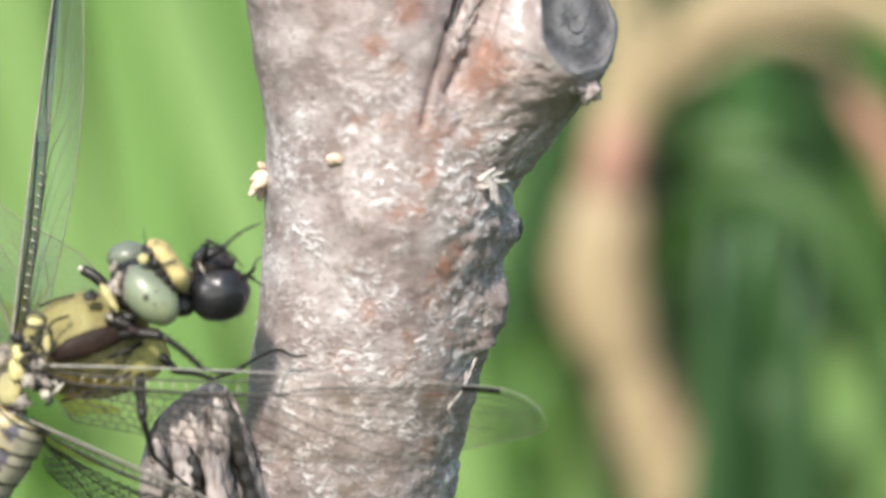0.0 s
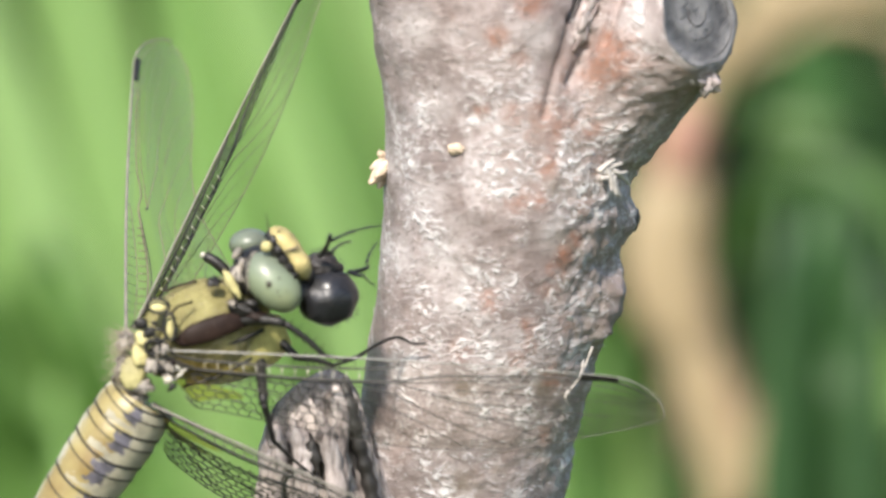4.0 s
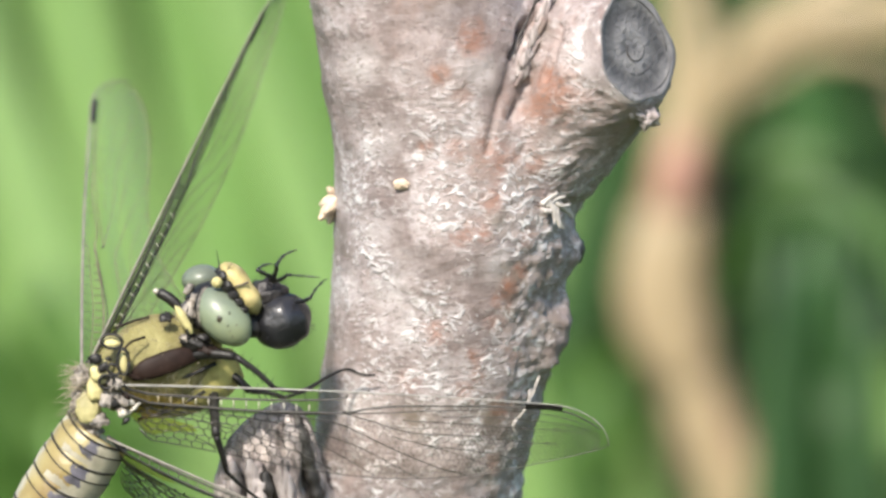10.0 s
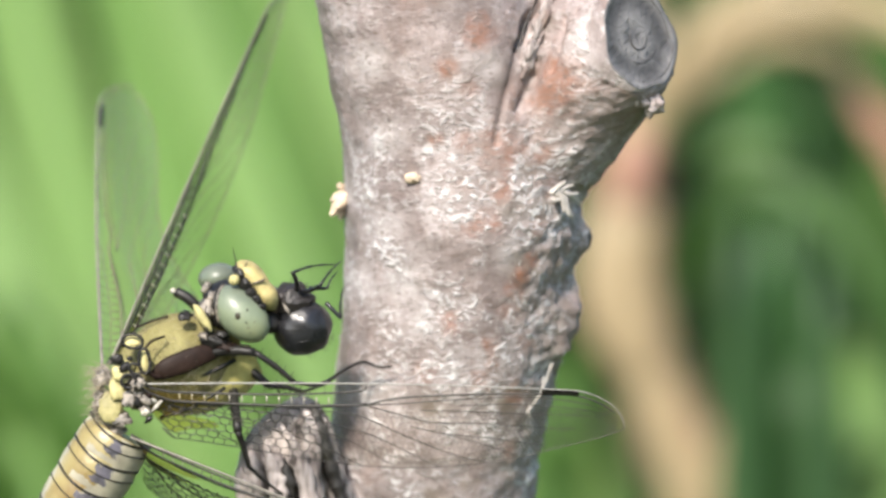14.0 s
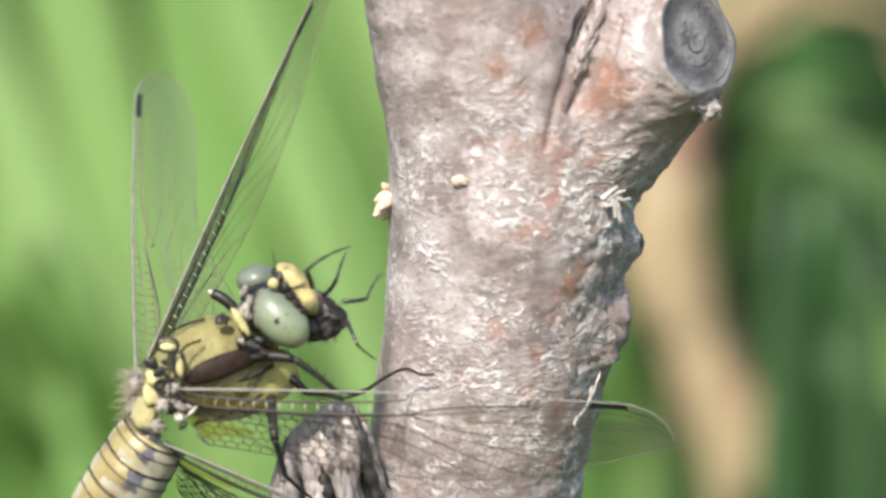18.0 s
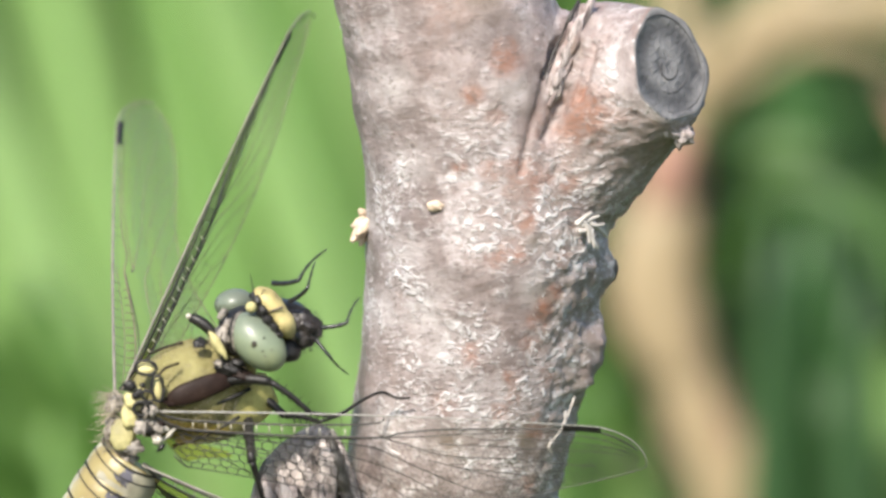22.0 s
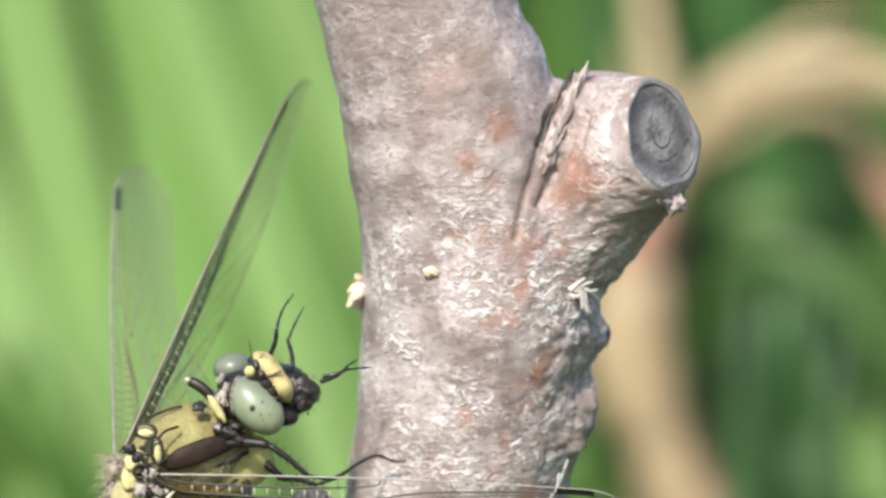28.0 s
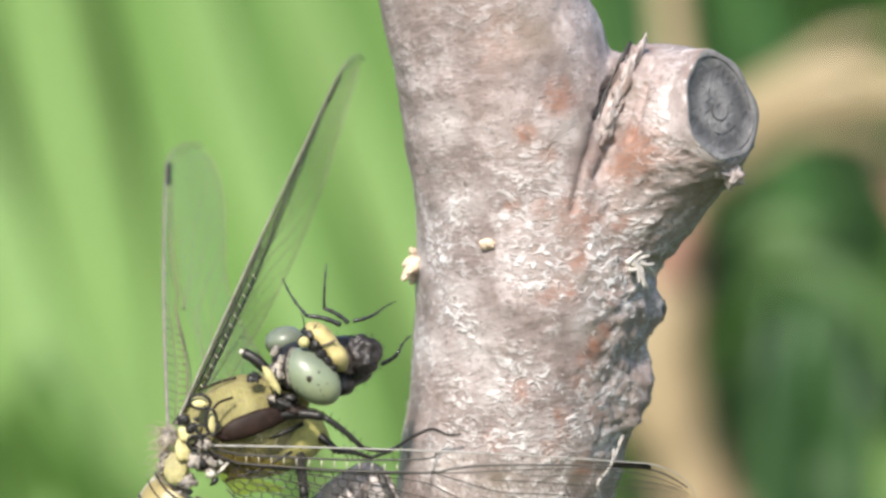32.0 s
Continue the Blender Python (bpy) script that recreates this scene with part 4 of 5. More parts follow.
    for c, r, mat in (((-16.9, -11, -7.51), 0.85, BLACK), ((-15.81, -11.1, -8.09), 0.7, BROWN), ((-17.48, -10.9, -7.18), 0.5, GREY), ((-16.31, -11.2, -7.05), 0.45, BLACK)):
        put("hip_joint", ball(c, ((r * 1.2, 0, -0.35 * r), (0, 0.45, 0), (0.2 * r, 0, r * 0.6)), 12, 16, 0.6, r * 11), mat)
    for c, w, h, turn in (((-23.03, -11.85, -7.25), 0.78, 0.52, -0.15), ((-22.17, -12.35, -8.77), 0.42, 0.95, 0.05), ((-23.41, -12.4, -10.21), 0.55, 0.5, 0.2), ((-22.87, -12.4, -9.31), 0.5, 0.35, -0.5)):
        ring = [np.array(c) + (w * math.cos(t) * math.cos(turn) - h * math.sin(t) * math.sin(turn), 0, w * math.cos(t) * math.sin(turn) + h * math.sin(t) * math.cos(turn)) for t in np.linspace(0, 2 * np.pi, 25)]
        put("black_rim", tube(ring, 0.13, 6), BLACK)
    # hairs on the back of the thorax
    rng, hairs = random.Random(4), []
    for _ in range(230):
        p = np.array((rng.uniform(-25.9, -24.1), -10 + rng.uniform(-1.2, 2), rng.uniform(-13.6, -9.2)))
        d = unit((-1 + rng.uniform(-.3, .6), rng.uniform(-.7, .3), rng.uniform(-.8, .6))) * rng.uniform(0.8, 2.0)
        hairs.append(tube([p, p + d * 0.6, p + d + (0, 0, -0.15)], [0.028, 0.022, 0.008], 3, 1, (0, -1, 0), False))
    for _ in range(120):
        p = np.array((rng.uniform(-23.2, -17.6), -9.5, 0))
        p[2] = np.interp(p[0], (-23.3, -18.2), (-7.35, -5.35)) - 0.2
        d = unit((rng.uniform(-.7, .2), rng.uniform(-.6, .2), 1)) * rng.uniform(0.4, 0.8)
        hairs.append(tube([p, p + d], [0.02, 0.008], 3, 1, (0, -1, 0), False))
    put("body_hair", merge(*hairs), HAIR, "pale fuzzy hairs")["kind"] = "stuff"
    # abdomen, ring by ring
    spine = smooth_line([(-24.44, -9.3, -14.18, 2.6), (-26.11, -9.2, -16.69, 2.75), (-28.21, -9, -19.82, 2.6), (-30.75, -8.6, -23.81, 2.35), (-33.71, -8.2, -28.65, 2.2), (-37.08, -8, -34.11, 2.1), (-40.42, -8, -39.55, 1.7), (-42.94, -8, -43.52, 1.0)], 80)
    seg = len(spine) // 10
    for s in range(10):
        rows = spine[s * seg:(s + 1) * seg + 1] if s < 9 else spine[s * seg:]
        rr = rows[:, 3] * (1 + 0.035 * np.sin(np.linspace(0, np.pi, len(rows))))
        around = 120
        shape = tube(rows[:, :3], rr, around)
        slots = []
        for i in range(len(rows) - 1):
            along = i / (len(rows) - 1)
            for k in range(around):
                th = (k + 0.5) * 2 * math.pi / around
                th = th - 2 * math.pi if th > math.pi else th
                wob = 0.30 * noise.noise(Vector((s * 3.1 + along * 2.0, th * 1.6, 0.5))) + 0.16 * noise.noise(Vector((s * 5.3 + along * 7.0, th * 5.0, 2.5))) + 0.10 * noise.noise(Vector((s * 2.3 + along * 19.0, th * 14.0, 7.5)))
                blue = -0.50 < th + wob < -0.06 and 0.10 < along + 0.5 * wob < 0.72
                ivory = th + 1.4 * wob < -0.30 or th + wob > 1.2 or (along + wob > 0.78 and th < 0.6)
                slots.append(1 if blue else 2 if ivory else 0)
        slots += [0, 0]
        body = put("abdomen_segment", shape, ABDOMEN, "yellow abdomen ring with blue-grey and ivory marks", materials=(BLUISH, IVORY), slots=slots)
        a, sd, u = frame_of(rows[-1, :3] - rows[0, :3])
        for at_row, w in ((0, 0.11), (len(rows) * 2 // 5, 0.06)):
            p, r = rows[at_row, :3], rr[at_row]
            loop = [p + (r + 0.02) * (math.cos(t) * sd + math.sin(t) * u) + a * 0.3 * math.cos(2 * t) for t in np.linspace(0, 2 * np.pi, 41)]
            put("black_ring", tube(loop, w, 6), BLACK, "", body)
    # head
    head = new("head")
    head.empty_display_size = 0.003
    head.parent = fly
    skull = np.array((-15.48, -9, -4.8))
    head.location = Vector((skull - ROOT) * MM)
    tagged(head, "head with large grey-green eyes")

    def on_head(name, shape, mat, label=""):
        return solid(name, *shape, mat, head, label, base=skull)

    on_head("skull", ball((-15.98, -9, -4.8), ((1.9, 0, 0.4), (0, 2.6, 0), (-0.3, 0, 1.9)), 14, 20), BLACK)
    near = np.array((-14.8, -11, -5.5))
    la, sa = unit((0.66, -0.12, -0.75)), unit((0.75, -0.35, 0.62))
    sa = unit(sa - la * np.dot(sa, la))
    ta = np.cross(la, sa)
    eye = on_head("eye", ball(near, (la * 2.55, sa * 1.68, ta * 1.8), 24, 36), EYE, "grey-green compound eye")
    far = np.array((-16.7, -6.4, -2.75))
    on_head("eye", ball(far, (unit((1, 0, 0.12)) * 1.5, unit((0, 1, 0)) * 1.8, unit((-0.12, 0, 1)) * 1.12), 20, 30), EYE, "grey-green compound eye")
    for p, r in (((-15, -12.6, -5.62), 0.28), ((-14.43, -12.6, -6.08), 0.10), ((-14.31, -12.6, -5.2), 0.12), ((-14.26, -12.6, -6.49), 0.08), ((-13.76, -12.6, -6.08), 0.07), ((-14.01, -12.6, -7.03), 0.07)):
        p = np.array(p)
        d = p - near
        d = d / math.sqrt((np.dot(d, la) / 2.55) ** 2 + (np.dot(d, sa) / 1.68) ** 2 + (np.dot(d, ta) / 1.8) ** 2)
        nrm = unit(d)
        _, s1, s2 = frame_of(nrm, (0, 0, 1))
        on_head("eye_spot", ball(near + d, (s1 * r, s2 * r * 0.8, nrm * 0.05), 6, 10), SPOT)
    fa = unit((0.62, -0.1, -0.84))
    fb = unit((0.80, -0.45, 0.45))
    fb = unit(fb - fa * np.dot(fa, fb))
    fc_ = np.cross(fa, fb)
    bulge = smooth_line([(-14.95, -10.2, -1.62, 0.10), (-14.72, -10.3, -1.85, 0.55), (-14.2, -10.4, -2.4, 0.88), (-13.62, -10.4, -3.2, 0.90), (-13.3, -10.4, -3.65, 0.82), (-12.9, -10.3, -4.25, 0.88), (-12.5, -10.2, -4.95, 0.55), (-12.3, -10.2, -5.25, 0.10)], 6)
    on_head("face", tube(bulge[:, :3], bulge[:, 3], 30, 1.75), FACE, "bulging pale yellow face")
    crease = smooth_line([(-14.1, -11.95, -3.3), (-13.55, -12.1, -3.15), (-12.95, -11.8, -2.95)], 5)
    on_head("face_crease", tube(crease, np.linspace(0.05, 0.10, len(crease)), 6), LIP)
    on_head("upper_lip", ball((-12.48, -9, -4.51), (fa * 1.25, fb * 0.7, fc_ * 1.3), 12, 18, 0.15, 4), LIP, "olive-brown lip")
    for c, s in (((-14.35, -11.75, -3.2), 0.42), ((-13.95, -11.8, -3.8), 0.34), ((-13.6, -11.8, -4.35), 0.34), ((-13.25, -11.6, -4.9), 0.30), ((-14.75, -11.6, -2.5), 0.40)):
        on_head("face_scallop", ball(c, (fa * s * 1.3, fb * s * 0.9, fc_ * 0.4), 10, 14, 0.3, s * 20), BLACK, "black scalloped border of the face")
    on_head("jaw", ball((-12.63, -9.4, -6.13), (fa * 1.0, fb * 0.8, fc_ * 1.2), 12, 18, 0.1, 5), BLACK, "dark jaw")
    band = smooth_line([(-15.1, -10.8, -1.95), (-14.95, -11.5, -2.6), (-14.45, -11.75, -3.4), (-13.85, -11.85, -4.2), (-13.15, -11.6, -5.1)], 6)
    on_head("face_band", tube(band, [0.30 + 0.10 * math.sin(i * 1.3) for i in range(len(band))], 10, 0.7), BLACK, "black band between eyes and face")
    on_head("vertex", ball((-15.24, -11.9, -2.94), ((0.42, 0, 0.1), (0, 0.4, 0), (-0.1, 0, 0.42)), 8, 12), PLATE, "pale knob between the eyes")
    for tipp in ((-15.34, -10.5, -0.54), (-14.12, -12, -1.53)):
        root = np.array((-15.14, -11.3, -2.53))
        on_head("antenna", tube([root, 0.5 * (root + tipp) + (0.1, 0, 0), tipp], [0.09, 0.05, 0.02], 5), BLACK)
    on_head("nape", ball((-17.32, -10, -5.2), ((0.75, 0, 0.1), (0, 1.5, 0), (0, 0, 1.1)), 10, 16, 0.4, 6), GREY, "grey back of the head")
    back = unit((-0.85, 0.35, 0.25))
    _, e1, e2 = frame_of(back, (0, 0, 1))
    for phi, w, mat in ((46, 0.12, GREY), (38, 0.14, BLACK)):
        ring = []
        for t in np.linspace(0, 2 * np.pi, 30):
            d = back * math.cos(radians(phi)) + (e1 * math.cos(t) + e2 * math.sin(t)) * math.sin(radians(phi))
            d = d / math.sqrt((np.dot(d, la) / 2.55) ** 2 + (np.dot(d, sa) / 1.68) ** 2 + (np.dot(d, ta) / 1.8) ** 2)
            ring.append(near + d * 1.01)
        on_head("eye_rim", tube(ring, w, 6), mat)
    for k in range(16):
        q = k / 15
        c = np.array((-17.77, -10.9, -3.7)) + (rng.uniform(0, 1.2) + 1.3 * q, rng.uniform(-0.5, 0.2), -2.9 * q + rng.uniform(-0.4, 0.4))
        s = rng.uniform(0.18, 0.42)
        on_head("nape_plate", ball(c, ((s, 0, rng.uniform(-s, s)), (0, 0.18, 0), (rng.uniform(-s, s) * 0.5, 0, s)), 8, 12, 0.6, k), (GREY, PALE, BLACK, GREY)[k % 4])
    for k in range(26):
        q = rng.random()
        c = np.array((-23.96, -11.6, -8.25)) + (2.0 * q + rng.uniform(-0.9, 0.9), rng.uniform(-0.5, 0.3), -4.4 * q + rng.uniform(-0.6, 0.6))
        s = rng.uniform(0.14, 0.42)
        put("wing_root_plate", ball(c, ((s * rng.uniform(0.7, 1.8), 0, rng.uniform(-s, s)), (0, 0.22, 0), (rng.uniform(-s, s) * 0.6, 0, s)), 8, 12, 0.7, k * 1.7), (GREY, BLACK, GREY, BROWN, BLACK, PALE)[k % 6])
    fuzz = []
    for _ in range(700):
        i = rng.randrange(4, len(tube_t) - 4)
        t = rng.uniform(-1.4, 2.2)
        a0, s0, u0 = frame_of(tube_t[i + 1, :3] - tube_t[i - 1, :3])
        d = math.cos(t) * s0 + math.sin(t) * u0
        p = tube_t[i, :3] + d * tube_t[i, 3] * 0.98
        tip = p + d * rng.uniform(0.35, 0.8) + a0 * rng.uniform(-0.5, 0.2)
        fuzz.append(tube([p, tip], [0.016, 0.006], 3, 1, (0, -1, 0), False))
    put("thorax_hair", merge(*fuzz), HAIR, "fine pale hairs")["kind"] = "stuff"
    # legs: hip, thigh, shin, foot
    def leg(points, w, spiny=True):
        p = [np.array(q) for q in points]
        parts = (("thigh", p[0], p[1], w, w * 0.8), ("shin", p[1], p[2], w * 0.62, w * 0.45))
        root = None
        for nm, a0, b0, w0, w1 in parts:
            mid = 0.5 * (a0 + b0) + (0, -0.1, 0.15)
            line = smooth_line([a0, mid, b0], 4)
            piece = solid(nm, *tube(line, np.linspace(w0, w1, len(line)), 9), BLACK, root or fly, "", base=ROOT if root is None else ROOT)
            if root is None:
                root = piece
                piece["label"] = "dark spiny leg"
            if nm == "shin" and spiny:
                spines = []
                for i in range(9):
                    q = a0 + (b0 - a0) * (0.12 + 0.095 * i)
                    spines.append(tube([q, q + np.array((0.35, -0.25, -0.65 if i % 2 else 0.6))], [0.05, 0.012], 4))
                solid("leg_spines", *merge(*spines), BLACK, root, base=ROOT)
        foot = smooth_line([p[2], *p[3:]], 4)
        solid("foot", *tube(foot, np.linspace(w * 0.38, w * 0.2, len(foot)), 7), BLACK, root, base=ROOT)

    leg([(-17.29, -10.6, -8.31), (-13.93, -11.6, -8.41), (-11.03, -11.4, -10.78), (-9.14, -9.2, -11.05), (-7.18, -6.8, -10.03), (-5.85, -5.6, -9.56), (-4.67, -5.6, -10.02), (-3.74, -6, -9.97)], 0.42)
    leg([(-15.89, -7.4, -10.35), (-15.41, -10.8, -14.33), (-14.73, -9, -17.11), (-13.45, -7.4, -18.44), (-11.82, -6, -19.77)], 0.44)
    leg([(-15.12, -7.6, -9.43), (-12.99, -8.6, -11.07), (-10.5, -8, -11.59), (-8.85, -7, -11.12), (-7.69, -6.2, -10.39)], 0.36)
    leg([(-17.53, -5.4, -5.9), (-19.93, -7, -3.65), (-18.47, -6, -4.42), (-17.51, -5.8, -5.47)], 0.34, False)
    solid("knee", *ball((-20.06, -7, -3.61), ((0.22, 0, 0), (0, 0.22, 0), (0, 0, 0.22)), 8, 10), PALE, fly, "pale knee joint", base=ROOT)
    knee = smooth_line([(-19.85, -7, -3.69, 0.40), (-18.91, -7.2, -4.24, 0.42), (-17.86, -7.4, -5.24, 0.3)], 5)
    put("folded_leg", tube(knee[:, :3], knee[:, 3], 10), BLACK, "black folded fore leg")
    wings = {}
    wings["near_fore"] = build_wing(fly, "fore_wing", (-22.74, -11.9, -10.48), (13.79, -11.9, -12.47), (0.03, 0.42, -1), "clear fore wing with dark veins, spread before the stem", 6.6)
    wings["near_hind"] = build_wing(fly, "hind_wing", (-23.46, -11.6, -14.46), (7.76, -15, -28.38), (-0.15, 0.9, -0.42), "clear hind wing with dark veins, spread downwards", 8.2, True)
    wings["far_fore"] = build_wing(fly, "fore_wing", (-24.9, -9.0, -8.9), (-11.3, 12.0, 21.0), (0.20, 0.80, -0.55), "clear fore wing with dark veins, held upwards", 6.6, far=True)
    wings["far_hind"] = build_wing(fly, "hind_wing", (-25.5, -8.8, -9.8), (-26.57, 18.9, 13.7), (1.0, 0.34, -0.30), "clear hind wing with dark veins, held upwards", 7.4, True, True)
    return fly, head, wings


# ---- the prey ----
# thigh and shin lengths and the thigh's thickness of the four legs
FLY_LEGS = ((2.6, 3.9, 0.20), (2.1, 3.3, 0.18), (1.9, 2.3, 0.18), (1.9, 2.4, 0.15))


def build_prey():
    """A black fly; its space has the abdomen at the origin and the thorax above it."""
    prey = thing("prey_fly", (0, 0, 0), "glossy black fly with bristly legs, held in the jaws", "fly")

    def put(name, shape, mat, label="", parent=prey):
        return solid(name, *shape, mat, parent, label)

    rng = random.Random(8)
    body = put("abdomen", ball((0, 0, 0), ((2.2, 0, -0.3), (0, 1.9, 0), (0.3, 0, 2.1)), 26, 36, 0.08, 1), FLY, "round glossy black abdomen")
    for z in (-0.9, 0.1, 1.0):
        r = math.sqrt(max(0.1, 1 - (z / 2.15) ** 2)) * 2.12
        put("abdomen_ring", tube([(r * math.cos(t) + 0.14 * z, r * math.sin(t) * 0.9, z - 0.3 * math.cos(t)) for t in np.linspace(0, 2 * np.pi, 33)], 0.018, 6), FLY, "", body)
    put("thorax", ball((0, 0, 2.1), ((1.5, 0, 0.15), (0, 1.45, 0), (-0.2, 0, 1.3)), 28, 36, 0.3, 2), FLY_DULL, "dull brown-black crushed thorax")
    put("wing_stump", ball((-0.7, -1.35, 1.75), ((0.15, 0, -0.6), (0, 0.10, 0), (0.10, 0, 0.05)), 8, 12, 0.3, 3), GREY, "crumpled pale wing edge")
    fuzz = []
    for k in range(320):
        d = unit((rng.gauss(0, 1), rng.gauss(0, 1), rng.gauss(0, 1)))
        q = np.array((2.2 * d[0], 1.9 * d[1], 2.1 * d[2] - 0.3 * d[0])) if k < 120 else np.array((1.55 * d[0], 1.5 * d[1], 2.2 + 1.4 * d[2]))
        fuzz.append(tube([q, q + d * rng.uniform(0.25, 0.5) + (0, 0, -0.1)], [0.02, 0.006], 3, 1, (0, -1, 0), False))
    put("fuzz", merge(*fuzz), FLY)["kind"] = "stuff"
    legs = []
    for thigh, shin, w in FLY_LEGS:
        pair = []
        for name, long, w0, w1 in (("thigh", thigh, w, w * 0.8), ("shin", shin, w * 0.62, w * 0.28)):
            q = np.linspace(0, 1, 12)
            line = np.c_[0.06 * long * np.sin(q * math.pi) * (1 if name == "thigh" else -1), 0 * q, q * long]
            spikes = []
            for _ in range(12):
                p = line[rng.randrange(1, 12)]
                spikes.append(tube([p, p + np.array((rng.uniform(-.3, .3), rng.uniform(-.3, .3), rng.uniform(0, .3)))], [0.022, 0.006], 3, 1, (0, -1, 0), False))
            piece = put(name, tube(line, w0 + (w1 - w0) * q + 0.02 * np.sin(q * 19), 9), FLY, "bristly black leg joint")
            put("bristles", merge(*spikes), FLY, "", piece)["kind"] = "stuff"
            pair.append(piece)
        legs.append(pair)
    return prey, legs


# ---- the vegetation behind ----
def blade_mesh(points, widths, fold=0.25, side=(0, -1, 0), thick=0.25):
    """A grass blade: a shallow folded strip with real thickness."""
    p = np.asarray(points, float)
    verts, faces = [], []
    for i in range(len(p)):
        a, s, u = frame_of(p[min(i + 1, len(p) - 1)] - p[max(i - 1, 0)], side)
        w = widths[i] * 0.5
        for q, d in ((-1, fold * w), (0, 0), (1, fold * w)):
            verts.append(p[i] + u * (q * w) + s * d)
        for q, d in ((1, fold * w), (0, 0), (-1, fold * w)):
            verts.append(p[i] + u * (q * w) + s * (d - thick))
    for i in range(len(p) - 1):
        for k in range(6):
            k2 = (k + 1) % 6
            faces.append((i * 6 + k, i * 6 + k2, (i + 1) * 6 + k2, (i + 1) * 6 + k))
    faces += [(5, 4, 3, 2, 1, 0), tuple((len(p) - 1) * 6 + k for k in range(6))]
    return verts, faces


def leaf(points, w, material, name, label, category, group):
    """One leaf as a thing, its foot as its base; points run through the air from the foot to the tip."""
    line = smooth_line(points, 6)
    t = np.linspace(0, 1, len(line))
    widths = w * np.minimum(1, 0.35 + 2.4 * t) * np.sqrt(np.maximum(0.02, 1 - t ** 4))
    v, f = blade_mesh(line, widths)
    ob = solid(name, v, f, material, base=points[0])
    ob.location = placed(*points[0])
    return tagged(ob, label, category, group)


def build_reeds():
    F = -560.0
    # dry reed: a stem with an arching leaf
    dry = thing("dry_reed", (58.0, 400, F), "straw-coloured dead reed with an arching leaf", "reed")
    b = (58.0, 400, F)
    def on(name, pts, w, mat, lab, dy=0.0):
        line = smooth_line(pts, 8)
        t = np.linspace(0, 1, len(line))
        solid(name, *blade_mesh(line, w * (1 - 0.25 * t) if name == "stem" else w * np.sqrt(np.maximum(0.04, 1 - np.abs(2 * t - 1) ** 3))), mat, dry, lab, base=b)
    stalk = [b, (52.0, 400, -75.06), (44.4, 400, -45.35), (40.3, 400, -31.37), (35.6, 400, -17.39), (32.15, 400, -6.9), (34.16, 400, 5.33), (36.79, 400, 16.69), (37.05, 400, 29.8), (34.6, 400, 47.27), (31.98, 400, 82.22)]
    on("stem", stalk, 5.0, STRAW, "straw-coloured stem")
    rng = random.Random(17)
    for k in range(13):
        first, last = rng.choice(((1, 8), (2, 9), (1, 10), (2, 8)))
        dx, dy = rng.uniform(-3.5, 6.0), rng.uniform(-12, 30)
        on("sheath", [(x + dx, y + dy, z + rng.uniform(-8, 8)) for x, y, z in stalk[first:last]], rng.uniform(3.0, 6.0), PINKISH if k in (3, 7) else STRAW, "frayed dry leaf sheath")
    on("arching_leaf", [(34.98, 398.6, 9.68), (37.56, 398, 18.39), (43.87, 394, 26.97), (53.14, 390, 32.69), (61.6, 388, 34.5), (69.35, 388, 33.21), (77.95, 388, 29.34), (87.41, 388, 15.57)], 6.0, STRAW, "arching dry leaf")
    on("sheath", [(35.88, 399.4, -22.61), (32.82, 399.2, -15.62), (31.07, 399, -8.64), (31.94, 399, -1.66), (35, 399.2, 5.32)], 12.5, STRAW, "pale leaf sheath")
    for dz, w in ((0, 4.0), (5, 3.0), (-4, 3.5)):
        on("arching_leaf", [(36.53, 404, 9.75), (39.66, 405, 18.11), (45.2, 402, 26.37 + dz), (53.96, 406, 32.06 + dz), (62.72, 410, 34.69 + 1.5 * dz), (71.48, 414, 33.2 + 2 * dz)], w, STRAW, "frayed dry leaf edge")
    on("brown_leaf", [(31.91, 398.4, 3.58), (33.65, 398.2, 10.55), (36.27, 398.4, 15.78)], 6.0, PINKISH, "reddish-brown dead leaf")
    leaf([(80.55, 405, F), (85.82, 405, -40.36), (80.45, 404, 1.84), (73.23, 402, 15.86), (67.28, 402, 24.62)], 6.0, PINKISH, "dead_leaf", "reddish-brown dead leaf among the green", "leaf", "dead leaves")
    # curved green leaf that closes a loop on the shaded side
    g = "broad leaves"
    leaf([(42.65, 420, F), (43.55, 420, -32.17), (43.4, 418, -11.0), (46.2, 416, 1.0), (54.8, 414, 6.0), (64.5, 412, 1.5), (72.5, 410, -11.0), (82.0, 410, -31.77)], 6.5, BLADE_MID, "curved_leaf", "green leaf bent in an arc", "leaf", g)
    leaf([(51.98, 440, F), (40.96, 440, -23.79), (43.79, 438, -3.57), (49.9, 436, 10.14), (60.72, 434, 10.12), (74.21, 432, -3.55)], 9.0, BLADE_MID, "curved_leaf", "green leaf bent in an arc", "leaf", g)
    leaf([(83.1, 430, F), (74.03, 430, -59.79), (69.32, 428, -41.54), (62.83, 426, -32.41)], 12.0, BLADE_FRESH, "fresh_leaf", "bright yellow-green young leaf", "leaf", g)
    leaf([(84.92, 430, F), (77.85, 432, -59.93), (73.12, 430, -41.64), (71.59, 428, -31.59)], 12.0, BLADE_FRESH, "fresh_leaf", "bright yellow-green young leaf", "leaf", g)
    leaf([(25.04, 430, F), (21.41, 430, -59.79), (20.45, 428, -37.92), (24.92, 426, -23.38)], 12.0, BLADE_MID, "curved_leaf", "dark green leaf behind the stem", "leaf", g)
    # leaves beside the dry reed, in the green darkened for shade
    rng = random.Random(41)
